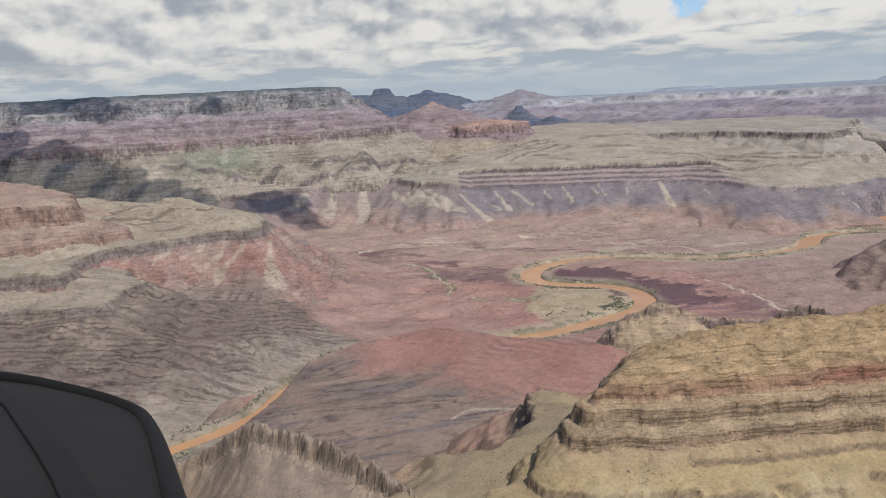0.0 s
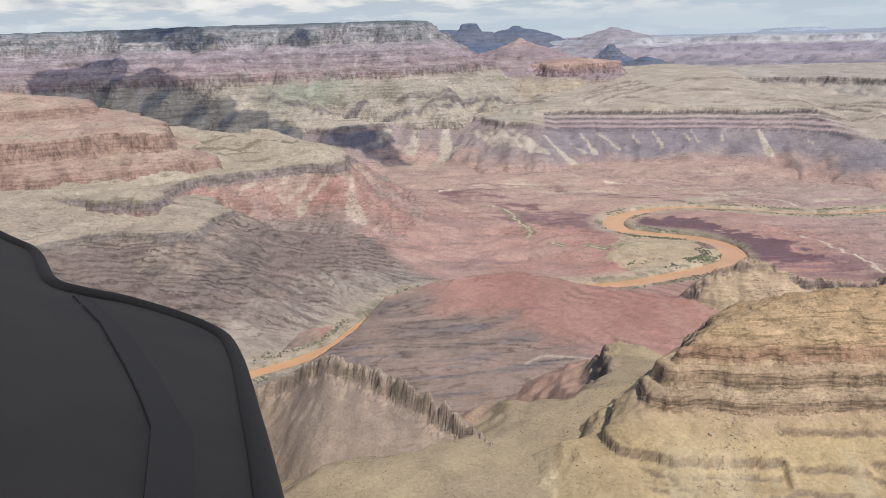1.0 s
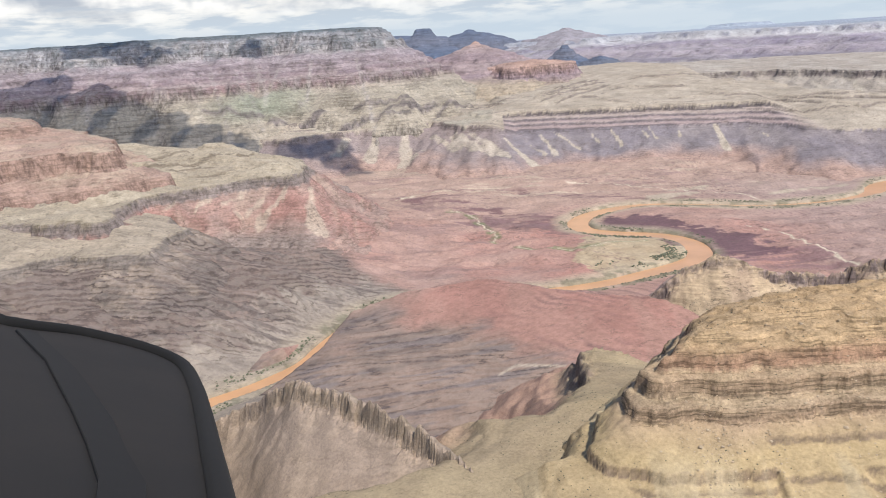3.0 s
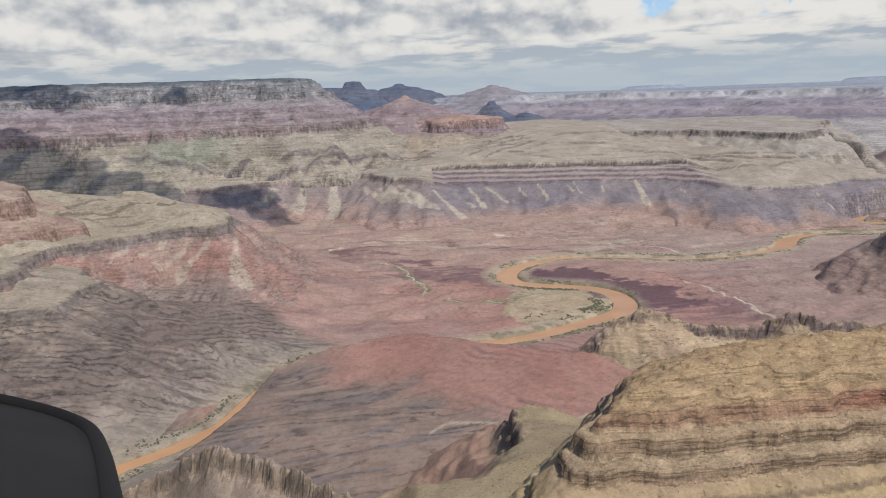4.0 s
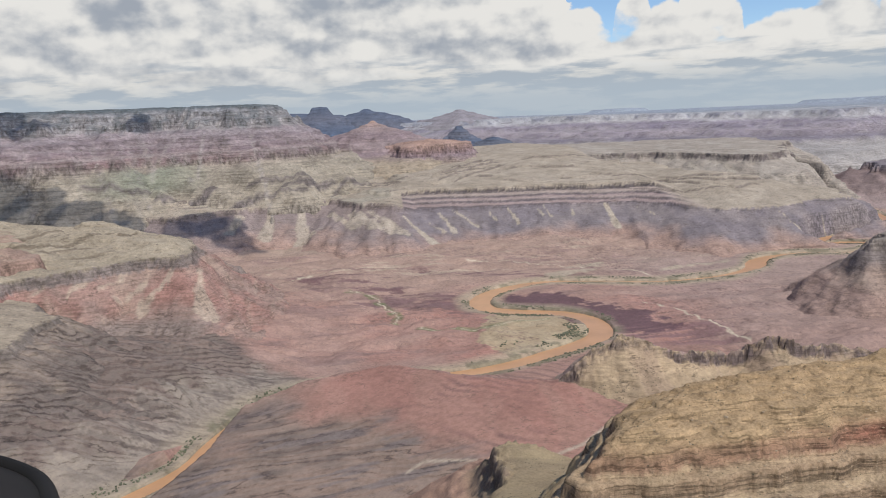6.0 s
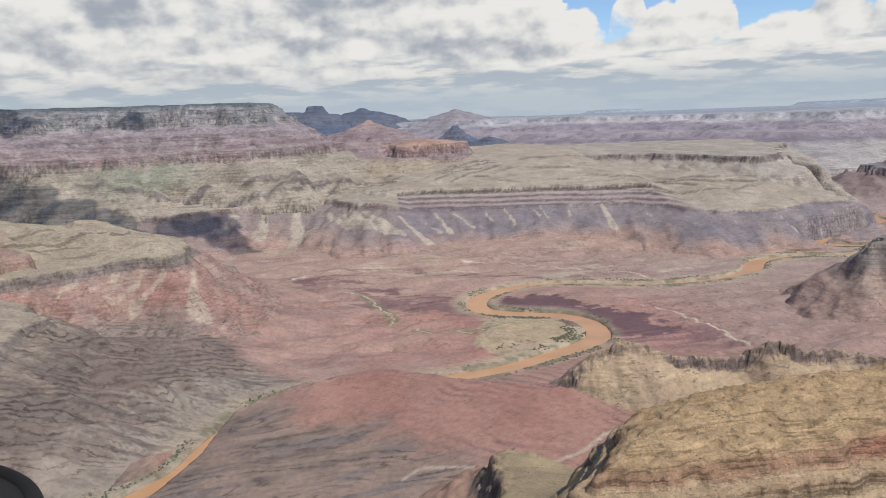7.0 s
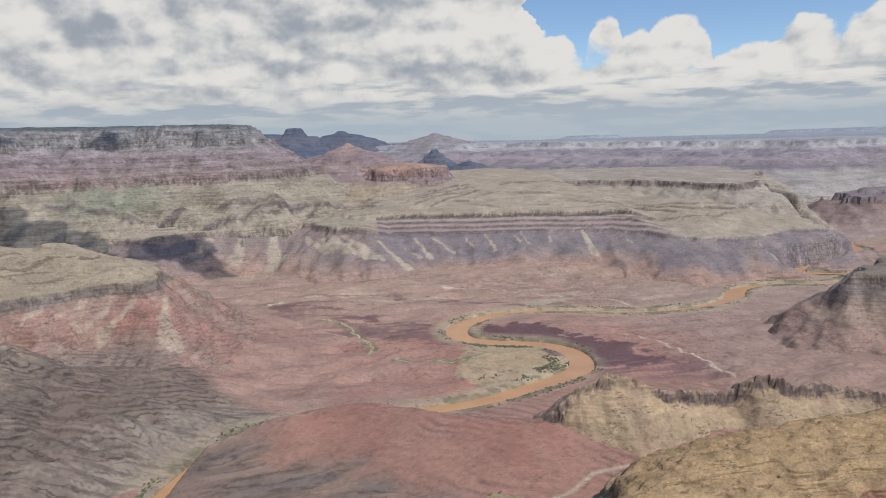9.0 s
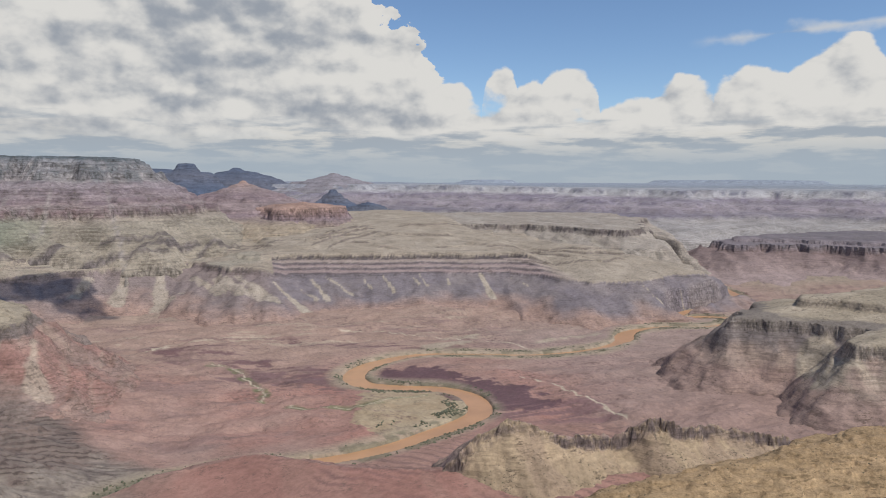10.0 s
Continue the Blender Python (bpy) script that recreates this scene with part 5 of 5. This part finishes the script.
landform("east_mesa", "tan mesa with dark cliff edge and a darker spur", "mesa", (120, 660, 150, 600), 1.4, east_mesa_shape, MAT_MID,
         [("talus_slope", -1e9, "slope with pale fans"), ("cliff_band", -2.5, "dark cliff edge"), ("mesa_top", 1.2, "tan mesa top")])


# ---- clouds overhead, whose shadows lie on the western valley ----
def cloud(label, spots, ground_z, height):
    """A heap of puffs over the spots (x, y, radius) that it shades."""
    bm = bmesh.new()
    for x, y, r in spots:
        at = Vector((x, y, ground_z)) + SUN_TO * (height / SUN_TO.z)
        made = bmesh.ops.create_icosphere(bm, subdivisions=3, radius=1.0)["verts"]
        for v in made:
            k = r * (1 + 0.28 * noise.fractal(v.co * 2.3 + Vector((x, y, 0)) * 0.1, 1.0, 2.0, 4))
            v.co = at + Vector((v.co.x * k, v.co.y * k, v.co.z * k * (0.45 if v.co.z > 0 else 0.18)))
    me = bpy.data.meshes.new("cloud")
    bm.to_mesh(me)
    bm.free()
    me.materials.append(MAT_CLOUD)
    tagged(new("cloud", me), label, "cloud", "clouds overhead")


MAT_CLOUD = plain_material("cloud_vapour", (0.85, 0.86, 0.88), 1.0, 0.02, 0.05)
thin = MAT_CLOUD.node_tree
veil, clear = thin.nodes.new("ShaderNodeMixShader"), thin.nodes.new("ShaderNodeBsdfTransparent")
veil.inputs[0].default_value = 0.59
body, outlet = (next(n for n in thin.nodes if n.bl_idname == k) for k in ("ShaderNodeBsdfPrincipled", "ShaderNodeOutputMaterial"))
thin.links.new(body.outputs[0], veil.inputs[1])
thin.links.new(clear.outputs[0], veil.inputs[2])
thin.links.new(veil.outputs[0], outlet.inputs[0])
cloud("long white cloud high over the western valley", [(-222, 722, 9), (-240, 732, 16), (-265, 742, 22), (-300, 752, 27), (-345, 762, 30), (-392, 770, 34), (-450, 785, 42), (-525, 800, 50)], 58, 420)
cloud("small white cloud high over the valley head", [(-208, 716, 12), (-196, 738, 19), (-180, 758, 24), (-158, 752, 24), (-140, 730, 20), (-122, 714, 13), (-106, 708, 7)], 40, 400)
cloud("ragged white cloud high over the canyon rim", [(-470, 880, 34), (-425, 875, 26), (-385, 868, 20)], 138, 380)
cloud("small ragged white cloud over the canyon rim", [(-280, 905, 15), (-284, 920, 10)], 138, 380)


# ---- the aircraft's dark window surround, sized and placed to fit the camera's view ----
def tube(name, pts, radius, mat, parent, label=""):
    """A rounded seal along a line of points in the surround's own plane."""
    pts = [Vector((*p, 0.6)) for p in smooth_line(pts, 5)]
    bm, rings, k = bmesh.new(), [], 10
    for i, p in enumerate(pts):
        t = (pts[min(i + 1, len(pts) - 1)] - pts[max(i - 1, 0)]).normalized()
        side, up = Vector((-t.y, t.x, 0)), Vector((0, 0, 1))
        rings.append([bm.verts.new(p + radius * (side * math.cos(a) + up * math.sin(a))) for a in (2 * math.pi * j / k for j in range(k))])
    for a, b in zip(rings, rings[1:]):
        for j in range(k):
            bm.faces.new((a[j], a[(j + 1) % k], b[(j + 1) % k], b[j]))
    bm.faces.new(rings[0])
    bm.faces.new(rings[-1][::-1])
    return part(name, bm, mat, parent, label)


def part(name, bm, mat, parent, label=""):
    bmesh.ops.recalc_face_normals(bm, faces=bm.faces)
    me = bpy.data.meshes.new(name)
    bm.to_mesh(me)
    bm.free()
    me.materials.append(mat)
    for p in me.polygons:
        p.use_smooth = len(p.vertices) == 4
    ob = new(name, me)
    ob.parent = parent
    if label:
        tagged(ob, label)
    return ob


def slab(name, pts, low, high, mat, parent, label=""):
    """A flat shape with thickness and a chamfered upper edge."""
    bm = bmesh.new()
    centre = sum((Vector((*p, 0)) for p in pts), Vector()) / len(pts)
    rings = [[bm.verts.new(Vector((*p, z)) + (centre - Vector((*p, 0))).normalized() * inset) for p in pts] for z, inset in ((low, 0), (high - 0.4, 0), (high, 0.6))]
    for a, b in zip(rings, rings[1:]):
        for i in range(len(pts)):
            j = (i + 1) % len(pts)
            bm.faces.new((a[i], a[j], b[j], b[i]))
    bm.faces.new(rings[0][::-1])
    bm.faces.new(rings[-1])
    return part(name, bm, mat, parent, label)


def window_surround():
    root = new("cockpit_surround")
    u, v = Vector((0.8572, 0.258, -0.4456)), Vector((-0.3967, 0.8827, -0.2521))
    n = u.cross(v).normalized()
    root.matrix_world = Matrix.Translation((-222.17, 288.89, 43.36)) @ Matrix((u, v, n)).transposed().to_4x4()
    tagged(root, "dark plastic aircraft window surround with a black rubber seal", "window surround")
    lining = plain_material("cockpit_lining", (0.0078, 0.0056, 0.0044), 0.9, 0.02, 0.4)
    rubber = plain_material("rubber_seal", (0.003, 0.0026, 0.0023), 0.95, 0.3, 0.3)
    strap = plain_material("dark_strap", (0.0035, 0.003, 0.003), 0.95, 0.2, 0.2)
    edge = [(-54, 63.1), (-17.7, 21.1), (0, 0), (25.5, -81.1), (36.3, -85.3), (51.2, -67.8), (73.6, -64.1), (87.8, -81.1), (92.5, -120.2), (94.5, -163.8), (95.5, -201.2), (96, -215.9), (96.5, -240), (97, -275)]
    rim = [tuple(p) for p in smooth_line(edge, 4)]
    slab("lining", [*rim, (90, -300), (-70, -300)][::-1], -4.0, 0.0, lining, root, "dull dark grey lining panel")
    tube("rubber_seal", edge, 2.3, rubber, root, "black rubber edge seal")
    left = [(36.8, -98.4), (52.2, -136.2), (65.9, -184.6), (72.6, -210.6), (76.9, -230.2), (82, -296)]
    right = [(88, -296), (84.1, -228.3), (80.2, -213.3), (75, -187.8), (61, -141.7), (42.1, -94.1)]
    slab("strap", [*left, *right], 0.05, 0.9, strap, root, "black curved strap")


window_surround()


# ---- scrub, boulders and riverside thickets ----
def height_on(name, x, y):
    x0, y0, step, Z = SURFACE[name]
    gx, gy = np.clip((x - x0) / step, 0, Z.shape[1] - 1.01), np.clip((y - y0) / step, 0, Z.shape[0] - 1.01)
    i, j = gx.astype(int), gy.astype(int)
    fx, fy = gx - i, gy - j
    return (Z[j, i] * (1 - fx) + Z[j, i + 1] * fx) * (1 - fy) + (Z[j + 1, i] * (1 - fx) + Z[j + 1, i + 1] * fx) * fy


def clump_shapes(seed, tall, sides=6):
    """A few ragged low-poly clumps: two uneven rings and a top."""
    rs, out = np.random.RandomState(seed), []
    for _ in range(8):
        a = np.arange(sides) * 2 * np.pi / sides
        rings = []
        for r, z in ((0.8, -0.3), (1.0, 0.35), (0.55, 0.8)):
            k = r * (0.7 + 0.6 * rs.rand(sides))
            rings.append(np.stack([k * np.cos(a), k * np.sin(a), (z + 0.25 * rs.rand(sides)) * tall], -1))
        v = np.vstack([*rings, [[0.1, 0.0, tall * 1.05]]])
        f = []
        for level in (0, sides):
            for i in range(sides):
                j = (i + 1) % sides
                f += [(level + i, level + j, level + sides + j), (level + i, level + sides + j, level + sides + i)]
        f += [(2 * sides + i, 2 * sides + (i + 1) % sides, 3 * sides) for i in range(sides)]
        out.append((v, np.array(f)))
    return out


def scatter(name, label, category, places, sizes, mat, seed, tall):
    shapes, rs = clump_shapes(seed, tall), np.random.RandomState(seed)
    V, F, at = [], [], 0
    for p, k in zip(places, sizes):
        v, f = shapes[rs.randint(8)]
        a = rs.rand() * 6.28
        turn = np.array([[math.cos(a), -math.sin(a), 0], [math.sin(a), math.cos(a), 0], [0, 0, 1]])
        V.append(v @ turn.T * k + p)
        F.append(f + at)
        at += len(v)
    tagged(new(name, make_mesh(name, np.vstack(V), np.vstack(F), mat)), label, category, kind="stuff")


def spots(rs, count, box, keep):
    x, y = rs.uniform(box[0], box[1], count * 6), rs.uniform(box[2], box[3], count * 6)
    ok = rs.rand(len(x)) < keep(x, y)
    return x[ok][:count], y[ok][:count]


def tops(names, x, y):
    return np.max([height_on(n, x, y) for n in names], 0)


MAT_SCRUB = plain_material("desert_scrub", (0.11, 0.10, 0.065), 0.9, 0.5, 0.35)
MAT_BOULDER = plain_material("fallen_limestone", (0.36, 0.28, 0.19), 0.95, 0.8, 0.3)
MAT_THICKET = plain_material("tamarisk_thicket", (0.12, 0.125, 0.08), 0.9, 0.2, 0.35)
rs = np.random.RandomState(11)
near = ["near_bench", "layered_butte"]
x, y = spots(rs, 2600, (-40, 175, 85, 205), lambda x, y: np.clip(0.25 + 1.2 * fbm(x / 14, y / 14, 3, 2), 0.03, 1))
k = rs.uniform(0.07, 0.17, len(x))
scatter("scrub", "sparse dark desert shrubs dotting the near slopes", "scrub", np.stack([x, y, tops(near, x, y)], -1), k, MAT_SCRUB, 5, 0.8)
x, y = spots(rs, 2200, (22, 175, 92, 150), lambda x, y: np.clip(0.1 + 1.6 * fbm(x / 9, y / 40, 3, 4), 0.02, 1) * np.clip((134 - y) / 10 + 0.4, 0.1, 1))
k = rs.uniform(0.08, 0.26, len(x)) * np.where(rs.rand(len(x)) < 0.06, 2.0, 1)
scatter("boulders", "tan limestone boulders fallen on the butte's slope", "boulders", np.stack([x, y, tops(near, x, y)], -1), k, MAT_BOULDER, 6, 0.6)
x, y = spots(rs, 1800, (60, 230, 215, 275), lambda x, y: np.clip(0.3 + 1.4 * fbm(x / 12, y / 12, 3, 1), 0.02, 1))
z = height_on("dark_hogback", x, y)
scatter("talus_scrub", "small shrubs dotting the ridge's talus", "scrub", np.stack([x, y, z], -1)[z > 12], rs.uniform(0.10, 0.26, len(x))[z > 12], MAT_SCRUB, 7, 0.8)


def bank_places(count, low, high, seed):
    r = np.random.RandomState(seed)
    p, t = COURSE, np.gradient(COURSE, axis=0)
    t /= np.linalg.norm(t, axis=1)[:, None]
    i = r.randint(0, len(p) - 1, count)
    f = r.rand(count)[:, None]
    c = p[i] * (1 - f) + p[i + 1] * f
    off = r.uniform(low, high, count) * np.where(r.rand(count) < 0.5, -1, 1)
    q = c + np.stack([-t[i, 1], t[i, 0]], -1) * off[:, None]
    keep = fbm(q[:, 0] / 14, q[:, 1] / 14, 3, 5) > 0.02
    q = q[keep]
    return np.c_[q, ground_height(q[:, 0], q[:, 1])]


at = bank_places(5200, 7.0, 13.0, 3)
at = at[at[:, 2] > 0.1]
scatter("thicket", "olive-green thickets along the muddy river banks", "bushes", at, np.random.RandomState(4).uniform(0.22, 0.62, len(at)), MAT_THICKET, 8, 0.9)
x, y = spots(np.random.RandomState(9), 900, (56, 120, 396, 470), lambda x, y: strokes(x, y, [(112, 446, 5, 104, 414, 6), (104, 414, 6, 88, 402, 5), (72, 462, 4, 104, 456, 5), (70, 408, 3, 62, 398, 5)], 4) * np.clip(0.3 + 1.6 * fbm(x / 6, y / 6, 3, 3), 0, 1))
scatter("flat_thicket", "grey-green shrubs on the sand flat inside the bend", "bushes", np.c_[x, y, ground_height(x, y)], np.random.RandomState(6).uniform(0.25, 0.75, len(x)), MAT_THICKET, 10, 0.9)
